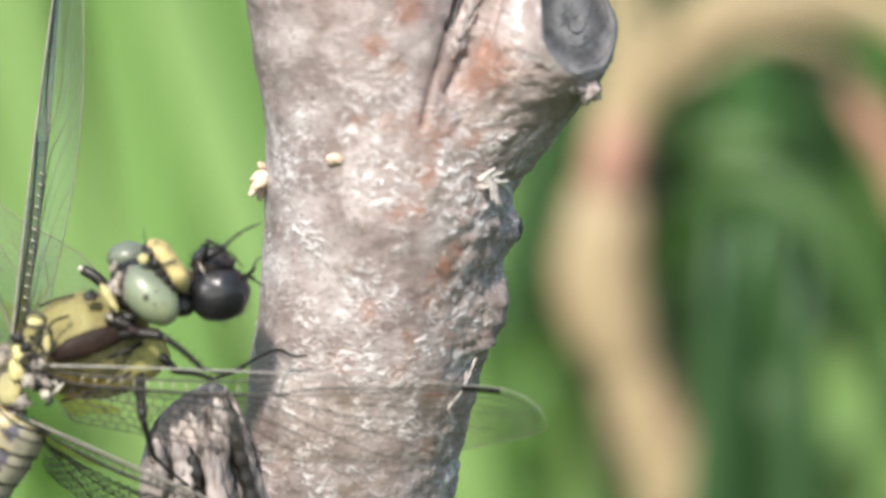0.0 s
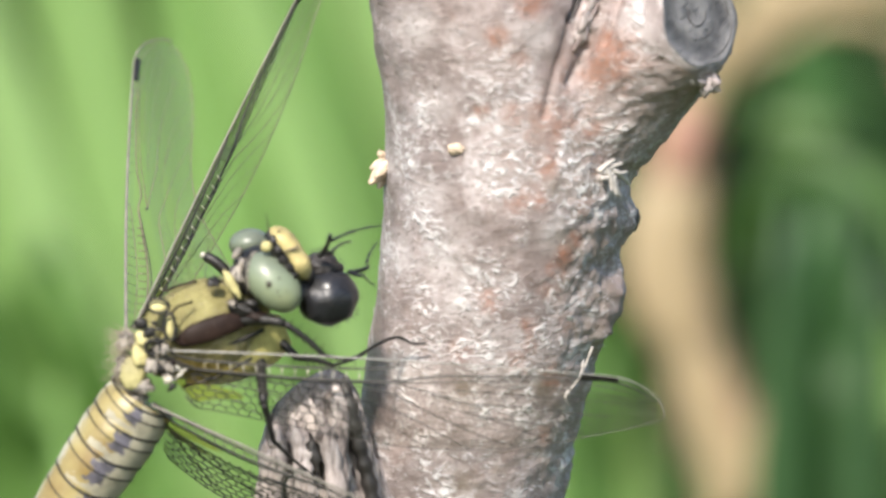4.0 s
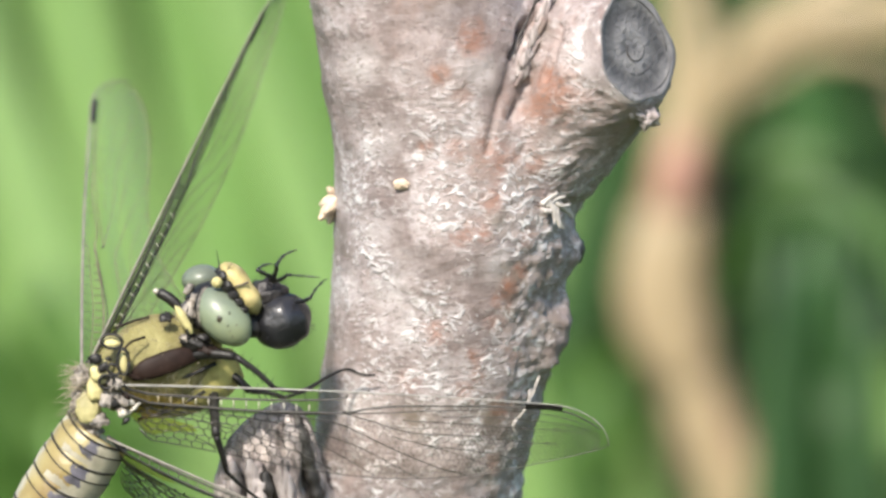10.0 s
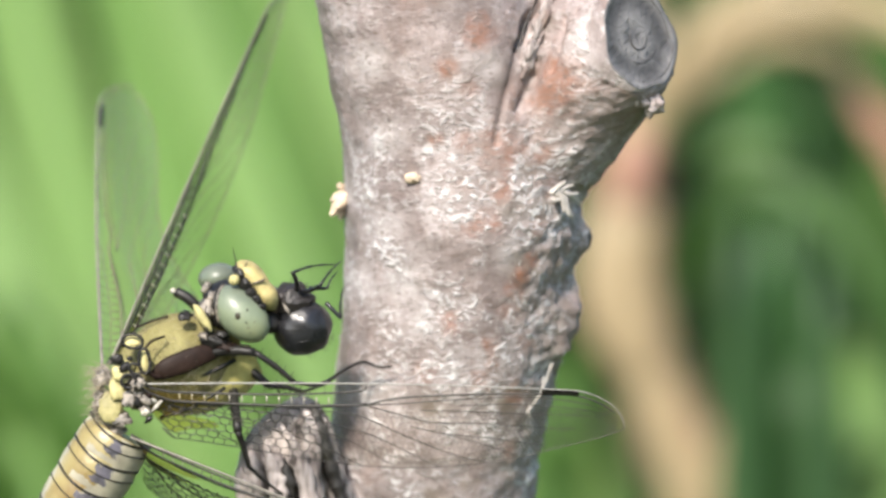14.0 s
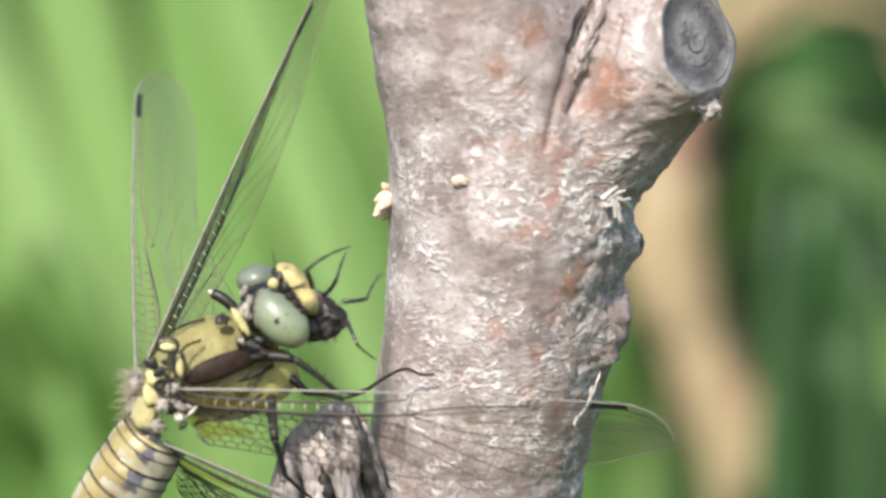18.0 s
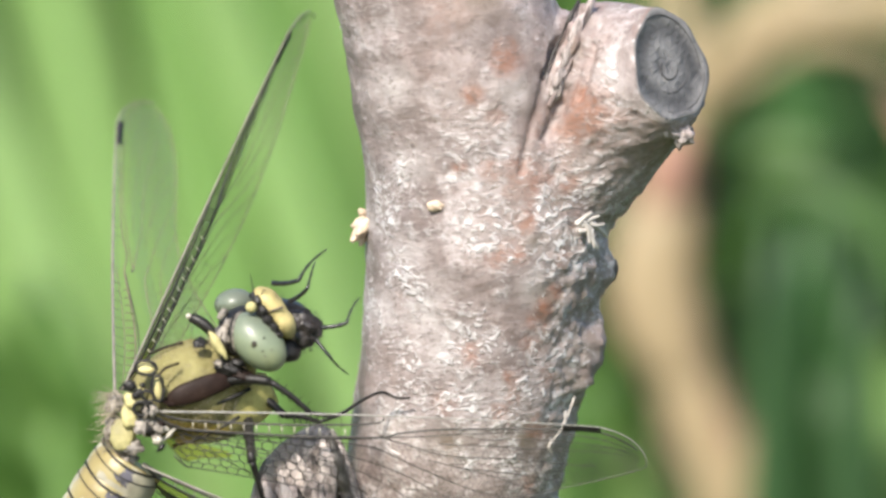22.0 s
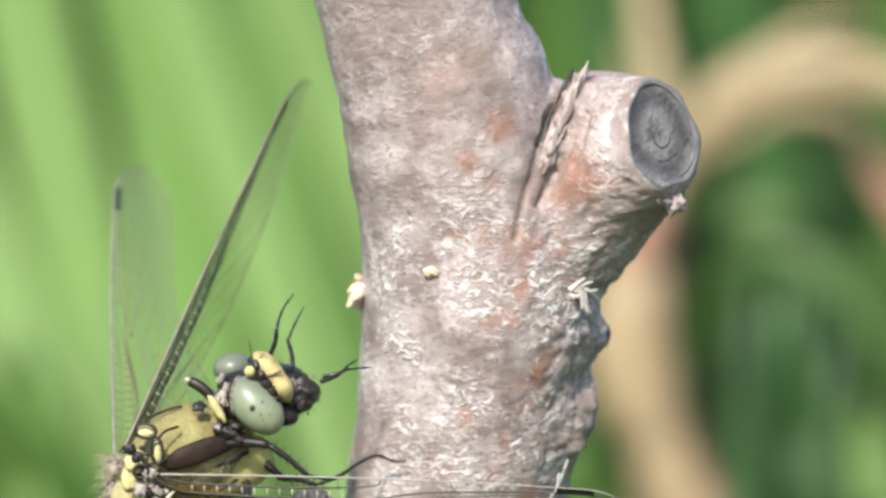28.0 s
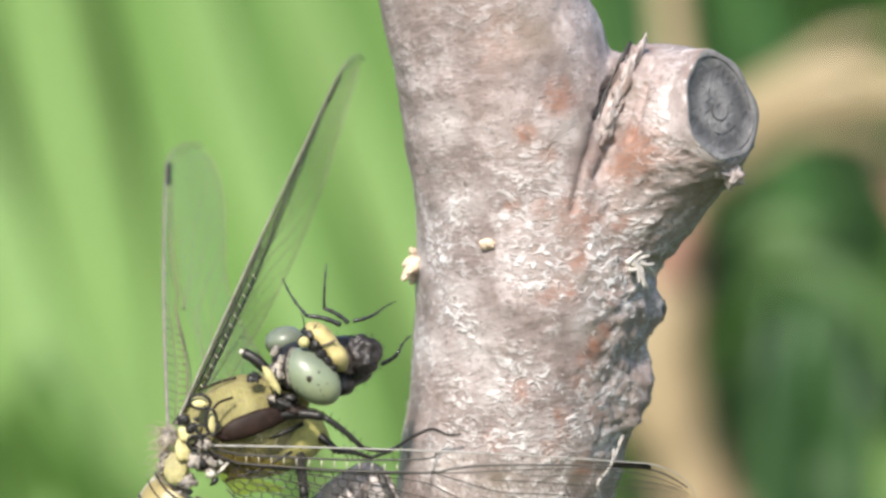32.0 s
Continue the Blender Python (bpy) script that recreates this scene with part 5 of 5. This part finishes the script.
    for k in range(9):
        x0, y = 49 + 1.5 * k + rng.uniform(-1, 1), rng.uniform(372, 390)
        leaf([(x0 + 4, y, F), (x0 + 2, y, -250), (x0 + rng.uniform(-3, 3), y, -90), (x0, y - 3, rng.uniform(-26, 6))], rng.uniform(8, 12), BLADE_SHADED, "curved_leaf", "green leaf beside the dry reed", "leaf", g)
    # upright blades behind the animal
    rng = random.Random(21)
    for k in range(84):
        u = -45 + 51 * (k + rng.uniform(-0.4, 0.4)) / 84
        y = rng.uniform(430, 640)
        lean = rng.uniform(0.12, 0.42)
        x0 = u * (1 + y / 383)
        h = rng.uniform(60, 190)
        pts = [(x0 + lean * 300 + rng.uniform(-20, 20), y + 10, F), (x0 + lean * 170, y, -250), (x0 + lean * 60, y, -60), (x0 - lean * 60, y - 5, 70), (x0 - lean * 140 + rng.uniform(-20, 20), y - 25, h)]
        mat = BLADE_FRESH if rng.random() < 0.45 else BLADE
        leaf(pts, rng.uniform(9, 18), mat, "grass_blade", "long green grass blade standing in the meadow", "grass", "grass blades")
    for k in range(60):
        u = -42 + 52 * (k + rng.uniform(-0.5, 0.5)) / 60
        y = rng.uniform(660, 980)
        lean = rng.uniform(-0.05, 0.35)
        x0 = u * (1 + y / 383)
        pts = [(x0 + lean * 300, y + 10, F), (x0 + lean * 170, y, -250), (x0 + lean * 60, y, -60), (x0 - lean * 60, y - 5, 90), (x0 - lean * 150, y - 25, rng.uniform(120, 260))]
        leaf(pts, rng.uniform(16, 30), BLADE_FRESH if k % 3 else BLADE, "grass_blade", "long green grass blade standing in the meadow", "grass", "grass blades")
    for k in range(18):
        u = rng.uniform(-46, -16)
        y = rng.uniform(392, 410)
        x0, lean = u * (1 + y / 383), rng.uniform(0.1, 0.4)
        pts = [(x0 + lean * 280, y + 10, F), (x0 + lean * 160, y, -250), (x0 + lean * 60, y, -130), (x0, y - 5, -70), (x0 - lean * 40, y - 10, rng.uniform(-44, -26))]
        leaf(pts, rng.uniform(9, 14), BLADE, "grass_blade", "short green blade low in the meadow", "grass", "low blades")
    for k in range(34):
        u = rng.uniform(-46, -20)
        y = rng.uniform(400, 470)
        x0, lean = u * (1 + y / 383), rng.uniform(0.1, 0.5)
        pts = [(x0 + lean * 280, y + 10, F), (x0 + lean * 160, y, -250), (x0 + lean * 60, y, -110), (x0, y - 5, -50), (x0 - lean * 50, y - 20, rng.uniform(-32, 4))]
        leaf(pts, rng.uniform(9, 14), BLADE_MID if k % 3 else BLADE, "grass_blade", "short dark green blade low in the meadow", "grass", "low blades")
    # blades on the right, mostly with shade put into their green
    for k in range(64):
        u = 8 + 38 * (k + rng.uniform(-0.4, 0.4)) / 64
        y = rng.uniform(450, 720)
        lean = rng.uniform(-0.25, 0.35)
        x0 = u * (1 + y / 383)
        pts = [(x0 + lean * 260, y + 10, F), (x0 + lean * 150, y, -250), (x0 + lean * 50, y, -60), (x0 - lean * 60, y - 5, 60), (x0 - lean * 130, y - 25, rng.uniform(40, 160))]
        leaf(pts, rng.uniform(8, 15), BLADE_MID if k % 4 == 0 else BLADE_SHADED, "grass_blade", "green blade behind the reeds, shade put into its colour", "grass", "shaded blades")


def build_far_grass():
    """The meadow behind, as one mass of blades."""
    rng = random.Random(33)
    pieces = {0: [], 1: []}
    for k in range(2600):
        y = 680 + 2600 * rng.random() ** 1.7
        x = rng.uniform(-1, 1) * (220 + 0.45 * y)
        h = rng.uniform(420, 860) + 0.06 * y
        lean = rng.uniform(-0.3, 0.3)
        dx, dy = lean * h, rng.uniform(-0.2, 0.2) * h
        pts = [(x, y, -560), (x + dx * 0.2, y + dy * 0.2, -560 + h * 0.45), (x + dx * 0.55, y + dy * 0.5, -560 + h * 0.8), (x + dx, y + dy, -560 + h)]
        w = rng.uniform(9, 22)
        # blades to the right join the mass whose colour carries shade
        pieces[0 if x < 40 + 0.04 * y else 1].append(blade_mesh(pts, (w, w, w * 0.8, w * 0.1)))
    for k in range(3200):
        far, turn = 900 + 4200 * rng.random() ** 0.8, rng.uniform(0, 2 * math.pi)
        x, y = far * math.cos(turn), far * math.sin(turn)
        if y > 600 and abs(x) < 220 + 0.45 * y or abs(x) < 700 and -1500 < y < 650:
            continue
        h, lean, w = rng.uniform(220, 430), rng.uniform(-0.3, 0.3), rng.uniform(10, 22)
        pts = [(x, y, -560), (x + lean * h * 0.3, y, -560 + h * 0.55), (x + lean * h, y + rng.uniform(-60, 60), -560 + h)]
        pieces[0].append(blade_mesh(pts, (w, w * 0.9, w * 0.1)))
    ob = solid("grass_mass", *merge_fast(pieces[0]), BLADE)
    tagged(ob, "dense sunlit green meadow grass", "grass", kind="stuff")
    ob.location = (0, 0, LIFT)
    ob = solid("leaf_mass", *merge_fast(pieces[1]), BLADE_SHADED)
    tagged(ob, "dense reeds and leaves, their green darkened for shade", "reeds", kind="stuff")
    ob.location = (0, 0, LIFT)


def merge_fast(pieces):
    verts, faces, at = [], [], 0
    for v, f in pieces:
        verts += [tuple(p) for p in v]
        faces += [tuple(i + at for i in g) for g in f]
        at += len(v)
    return verts, faces


build_ground()
stem = build_stem()
build_old_stub(stem)
build_bits(stem)
fly, head, wings = build_dragonfly()
prey, prey_legs = build_prey()
build_reeds()
build_far_grass()


# ---- what moves ----
def motions():
    # the far wings swing from far back to their resting place
    for key, turn in (("far_fore", (-20, 0, -8)), ("far_hind", (-30, 0, -14))):
        rest = wings[key].matrix_basis.copy()
        at = rest.translation.copy()
        swung = Matrix.Translation(at) @ pose(0, 0, 0, 0, turn[0], 0) @ Matrix.Translation(-at) @ rest
        part_way = Matrix.Translation(at) @ pose(0, 0, 0, 0, turn[0] * 0.6, 0) @ Matrix.Translation(-at) @ rest
        walk(wings[key], [(0.0, swung), (0.7, swung), (0.8, part_way), (0.95, rest), (32.0, rest)])
    rest = head.matrix_basis.copy()
    walk(head, [(t, rest @ pose(0, 0, 0, 0, ry, rz)) for t, ry, rz in ((0.0, 0, 0), (5.5, 0, 0), (7.5, 2, 1), (9.0, 0, 0), (13.0, 1, 0), (15.5, 0, -1), (20.0, 0, 0), (24.5, 1, 0), (29.5, 0, 0), (30.6, -2, 1), (32.0, -3, 1))])
    # the prey is turned and drawn into the jaws: its place, and the way from its abdomen to its thorax
    held = [
        (0, -9.98, -8.80, -5.35, -0.25, 0.1, 0.96),
        (1, -10.49, -8.80, -5.03, -0.3, 0.15, 0.94),
        (2, -10.85, -8.80, -6.29, -0.2, 0.3, 0.93),
        (3, -11.14, -8.80, -6.63, -0.15, 0.35, 0.92),
        (6, -10.03, -8.80, -6.15, -0.5, 0.15, 0.85),
        (7, -10.67, -8.80, -5.64, -0.5, 0.15, 0.85),
        (8, -11.10, -8.80, -6.44, -0.4, 0.1, 0.91),
        (9, -10.64, -8.80, -5.71, -0.5, 0.15, 0.85),
        (10, -10.61, -8.80, -5.84, -0.5, 0.15, 0.85),
        (11, -10.49, -8.80, -5.28, -0.5, 0.15, 0.85),
        (12, -10.46, -8.80, -6.76, -0.4, 0.1, 0.91),
        (13, -10.60, -8.80, -6.65, -0.4, 0.1, 0.91),
        (14, -10.31, -8.80, -6.71, -0.3, -0.1, 0.95),
        (15, -10.68, -8.80, -6.38, -0.3, -0.1, 0.95),
        (16.5, -10.9, -7.90, -6.2, 0.35, -0.55, 0.75),
        (18, -12.77, -6.81, -5.46, 0.56, -0.81, -0.15),
        (19, -12.72, -6.81, -5.33, 0.56, -0.81, -0.15),
        (20, -12.78, -6.81, -5.55, 0.56, -0.81, -0.15),
        (21, -12.42, -6.81, -4.25, 0.56, -0.81, -0.15),
        (22, -12.83, -6.81, -4.40, 0.56, -0.81, -0.15),
        (23, -13.17, -6.81, -5.50, 0.56, -0.81, -0.15),
        (24, -12.48, -6.81, -5.10, 0.56, -0.81, -0.15),
        (27, -12.49, -6.81, -4.59, 0.56, -0.81, -0.15),
        (28, -12.83, -6.81, -4.43, 0.56, -0.81, -0.15),
        (29, -12.67, -6.81, -4.86, 0.56, -0.81, -0.15),
        (30, -12.49, -6.94, -4.64, 0.60, -0.76, 0.25),
        (31, -12.37, -6.94, -4.09, 0.60, -0.76, 0.25),
        (32, -12.30, -6.94, -4.42, 0.60, -0.76, 0.25),
    ]
    up, turn, rows = Vector((0, 0, 1)), Matrix.Identity(3).to_quaternion(), []
    for t, x, y, z, *way in held:
        way = Vector(way).normalized()
        turn = up.rotation_difference(way) @ turn
        up = way
        rows.append((t, Matrix.Translation(placed(x, y, z)) @ turn.to_matrix().to_4x4()))
    walk(prey, rows)
    keep = dict(rows)
    # its legs: hip, knee and foot, across and up
    kicks = (
        ((0, -10.72, -2.74, -9.48, -2.02, -6.88, -0.33), (1, -12.16, -1.91, -9.20, -1.12, -7.37, 0.42), (2, -11.40, -2.62, -9.80, -2.31, -6.73, -0.95), (3, -11.76, -3.34, -10.39, -2.87, -6.99, -1.60), (6, -10.15, -3.14, -11.86, -1.16, -6.78, -0.33), (7, -11.48, -2.54, -13.41, -1.16, -8.81, -0.51), (8, -11.36, -3.65, -11.23, -1.35, -8.93, -1.02), (9, -11.60, -2.99, -11.14, -1.82, -8.89, 0.19), (10, -11.29, -2.63, -10.80, -1.66, -9.47, -0.58), (11, -11.09, -2.55, -10.94, -1.07, -10.34, 0.76), (12, -10.93, -3.62, -9.69, -2.88, -8.10, -1.30), (13, -10.69, -3.40, -9.91, -2.38, -8.19, -0.86), (14, -10.68, -3.70, -10.84, -2.55, -7.73, -2.06), (15, -11.15, -3.74, -10.71, -2.63, -7.93, -3.38), (18, -12.59, -3.59, -12.89, -2.04, -9.63, -0.36), (19, -12.78, -2.50, -11.70, -1.41, -10.42, 0.97), (20, -12.78, -1.72, -11.00, -0.90, -9.47, 1.04), (21, -13.16, -1.92, -12.28, -0.30, -11.38, 2.44), (22, -13.49, -1.19, -11.71, -1.02, -9.69, 1.19), (23, -12.03, -3.50, -12.19, -0.51, -8.53, 0.45), (24, -11.45, -3.08, -11.95, -0.40, -10.57, 2.12), (27, -12.65, -1.80, -13.55, -0.62, -12.40, 2.57), (28, -13.75, -1.70, -13.19, 0.09, -11.94, 2.75), (29, -12.93, -1.94, -13.24, -0.04, -13.54, 2.26), (30, -13.35, -1.50, -12.79, 0.15, -13.14, 2.91), (31, -12.86, -1.40, -15.49, -0.59, -16.87, 1.43), (32, -12.34, -1.73, -15.08, -0.97, -16.88, 1.80)),
        ((0, -11.08, -2.83, -10.71, -1.56, -8.12, -3.52), (1, -12.16, -1.69, -10.34, -2.15, -8.07, -3.08), (2, -11.40, -2.76, -10.48, -2.40, -9.11, -2.22), (3, -11.76, -3.21, -11.08, -3.02, -9.71, -2.64), (6, -9.92, -3.00, -8.77, -2.45, -7.61, -1.16), (7, -11.16, -2.31, -10.47, -1.16, -9.64, 0.91), (8, -10.90, -3.88, -9.52, -4.34, -7.36, -3.41), (9, -11.60, -2.76, -13.10, -1.82, -11.23, -1.82), (10, -11.15, -2.63, -12.27, -2.04, -11.29, -1.65), (11, -11.09, -2.55, -12.33, -2.20, -11.73, -1.71), (12, -10.68, -3.62, -11.92, -2.78, -10.18, -3.13), (13, -10.69, -3.40, -11.56, -2.88, -10.84, -2.42), (14, -10.04, -3.97, -8.78, -3.52, -7.23, -1.83), (15, -10.42, -4.02, -8.94, -3.98, -7.15, -2.43), (18, -11.63, -3.84, -10.64, -2.56, -9.98, -0.84), (19, -11.45, -3.48, -10.28, -2.54, -10.42, 0.68), (20, -12.02, -3.37, -10.37, -2.41, -9.62, -0.27), (21, -11.66, -2.27, -11.31, -1.10, -11.15, 0.80), (22, -12.39, -2.52, -11.06, -1.56, -10.56, 0.28), (23, -11.89, -2.83, -10.22, -1.86, -7.21, -0.43), (24, -11.31, -2.74, -10.28, -0.56, -8.27, -0.19), (27, -11.40, -2.91, -11.91, -1.08, -10.29, 2.17), (28, -12.03, -3.07, -12.40, -0.72, -11.15, 1.80), (29, -11.80, -2.97, -12.17, -0.94, -10.64, 1.94), (30, -11.88, -2.06, -12.42, -0.40, -10.86, 2.71), (31, -12.49, -1.51, -13.88, 0.14, -13.28, 3.43), (32, -11.97, -1.55, -13.79, -0.43, -13.57, 3.23)),
        ((0, -8.12, -4.21, -7.34, -3.53, -6.89, -2.75), (1, -8.54, -4.44, -7.63, -3.99, -7.02, -2.63), (2, -8.67, -4.69, -7.75, -4.01, -6.83, -2.41), (3, -9.23, -4.82, -8.01, -4.21, -7.21, -2.61), (6, -8.77, -4.06, -7.71, -4.06, -7.06, -2.68), (7, -8.17, -4.38, -7.62, -4.01, -7.16, -2.63), (8, -9.06, -4.56, -7.91, -3.64, -7.13, -2.49), (9, -8.80, -4.63, -7.77, -3.93, -7.12, -2.62), (10, -9.34, -4.36, -8.36, -4.12, -7.22, -2.76), (11, -8.38, -3.80, -7.64, -3.06, -7.38, -2.07), (12, -9.20, -5.36, -8.06, -6.11, -7.96, -3.88), (13, -9.17, -4.96, -8.30, -5.23, -7.97, -3.44), (14, -8.34, -5.03, -7.38, -6.06, -7.04, -3.58), (15, -8.77, -5.81, -8.06, -6.58, -7.39, -4.64), (18, -10.19, -4.35, -8.50, -4.14, -7.36, -2.33), (19, -10.17, -4.70, -8.49, -4.48, -7.40, -2.44), (20, -9.95, -4.71, -8.43, -4.08, -7.43, -2.46), (21, -9.53, -4.40, -8.21, -3.96, -7.27, -2.47), (22, -10.12, -4.54, -8.27, -4.24, -7.31, -2.41), (23, -10.58, -4.84, -8.58, -4.20, -7.44, -2.55), (24, -10.01, -4.44, -8.13, -3.93, -7.50, -2.47), (27, -9.59, -4.04, -8.31, -3.88, -7.38, -2.43), (28, -9.90, -3.77, -8.42, -3.13, -7.20, -2.27), (29, -9.94, -4.68, -8.58, -4.17, -7.90, -3.71), (30, -9.32, -3.92, -8.51, -3.55, -7.77, -3.38), (31, -9.39, -4.45, -8.29, -3.54, -7.74, -2.44), (32, -9.44, -4.50, -8.33, -3.78, -7.40, -2.51)),
        ((0, -7.98, -4.12, -7.44, -4.30, -6.66, -4.90), (1, -8.54, -4.58, -7.86, -4.58, -7.40, -4.13), (2, -8.44, -4.78, -7.75, -5.06, -7.30, -5.70), (3, -9.01, -4.91, -8.32, -5.13, -7.40, -6.03), (6, -9.46, -4.06, -8.31, -3.93, -7.71, -4.85), (7, -10.47, -3.23, -9.78, -2.77, -8.72, -3.23), (8, -11.13, -3.88, -10.22, -2.04, -8.60, -4.56), (9, -11.14, -2.76, -9.74, -2.06, -8.33, -2.15), (10, -11.05, -2.88, -10.07, -2.40, -7.12, -2.66), (11, -10.60, -2.31, -9.36, -1.82, -7.88, -1.73), (12, -10.68, -3.87, -8.70, -3.13, -7.21, -2.89), (13, -10.18, -3.67, -9.15, -2.91, -7.35, -3.09), (14, -9.54, -3.74, -8.29, -3.78, -7.50, -2.57), (15, -10.17, -3.93, -8.43, -3.71, -7.33, -3.16), (18, -9.98, -5.80, -9.29, -7.50, -7.86, -8.74), (19, -10.42, -5.18, -9.00, -6.88, -6.63, -8.35), (20, -10.11, -6.99, -9.14, -7.66, -7.85, -8.66), (21, -9.55, -5.58, -8.45, -6.78, -6.97, -7.92), (22, -10.47, -5.53, -9.50, -6.73, -8.20, -8.07), (23, -10.58, -5.04, -9.72, -5.31, -8.93, -5.19), (24, -9.68, -4.78, -8.67, -4.59, -7.33, -4.61), (27, -9.59, -3.86, -7.94, -3.41, -6.11, -3.11), (28, -9.89, -3.44, -8.01, -2.93, -6.21, -2.83), (29, -9.94, -4.35, -8.03, -3.37, -6.54, -3.05), (30, -9.13, -3.55, -8.21, -3.19, -7.29, -2.64), (31, -11.76, -1.15, -9.93, -0.42, -8.65, 0.49), (32, -11.60, -1.37, -9.95, -0.84, -8.47, 0.06)),
    )
    for (thigh, shin), (long, longer, _), moves in zip(prey_legs, FLY_LEGS, kicks):
        ways = [Vector((0, 0, 1)), Vector((0, 0, 1))]
        turns = [Matrix.Identity(3).to_quaternion(), Matrix.Identity(3).to_quaternion()]
        rows = ([], [])
        for t, hx, hz, kx, kz, fx, fz in moves:
            hip = Vector((hx, -10.4, hz))
            knee = Vector((kx, -10.4 - 0.8 * math.sqrt(max(0.0, long ** 2 - (kx - hx) ** 2 - (kz - hz) ** 2)), kz))
            foot = Vector((fx, knee.y + math.sqrt(max(0.0, longer ** 2 - (fx - kx) ** 2 - (fz - kz) ** 2)), fz))
            for k, (a, b) in enumerate(((hip, knee), (knee, foot))):
                way = (b - a).normalized()
                turns[k] = ways[k].rotation_difference(way) @ turns[k]
                ways[k] = way
                start = a if k else b - way * long
                rows[k].append((t, keep[t].inverted() @ Matrix.Translation(placed(*start)) @ turns[k].to_matrix().to_4x4()))
        walk(thigh, rows[0])
        walk(shin, rows[1])


motions()
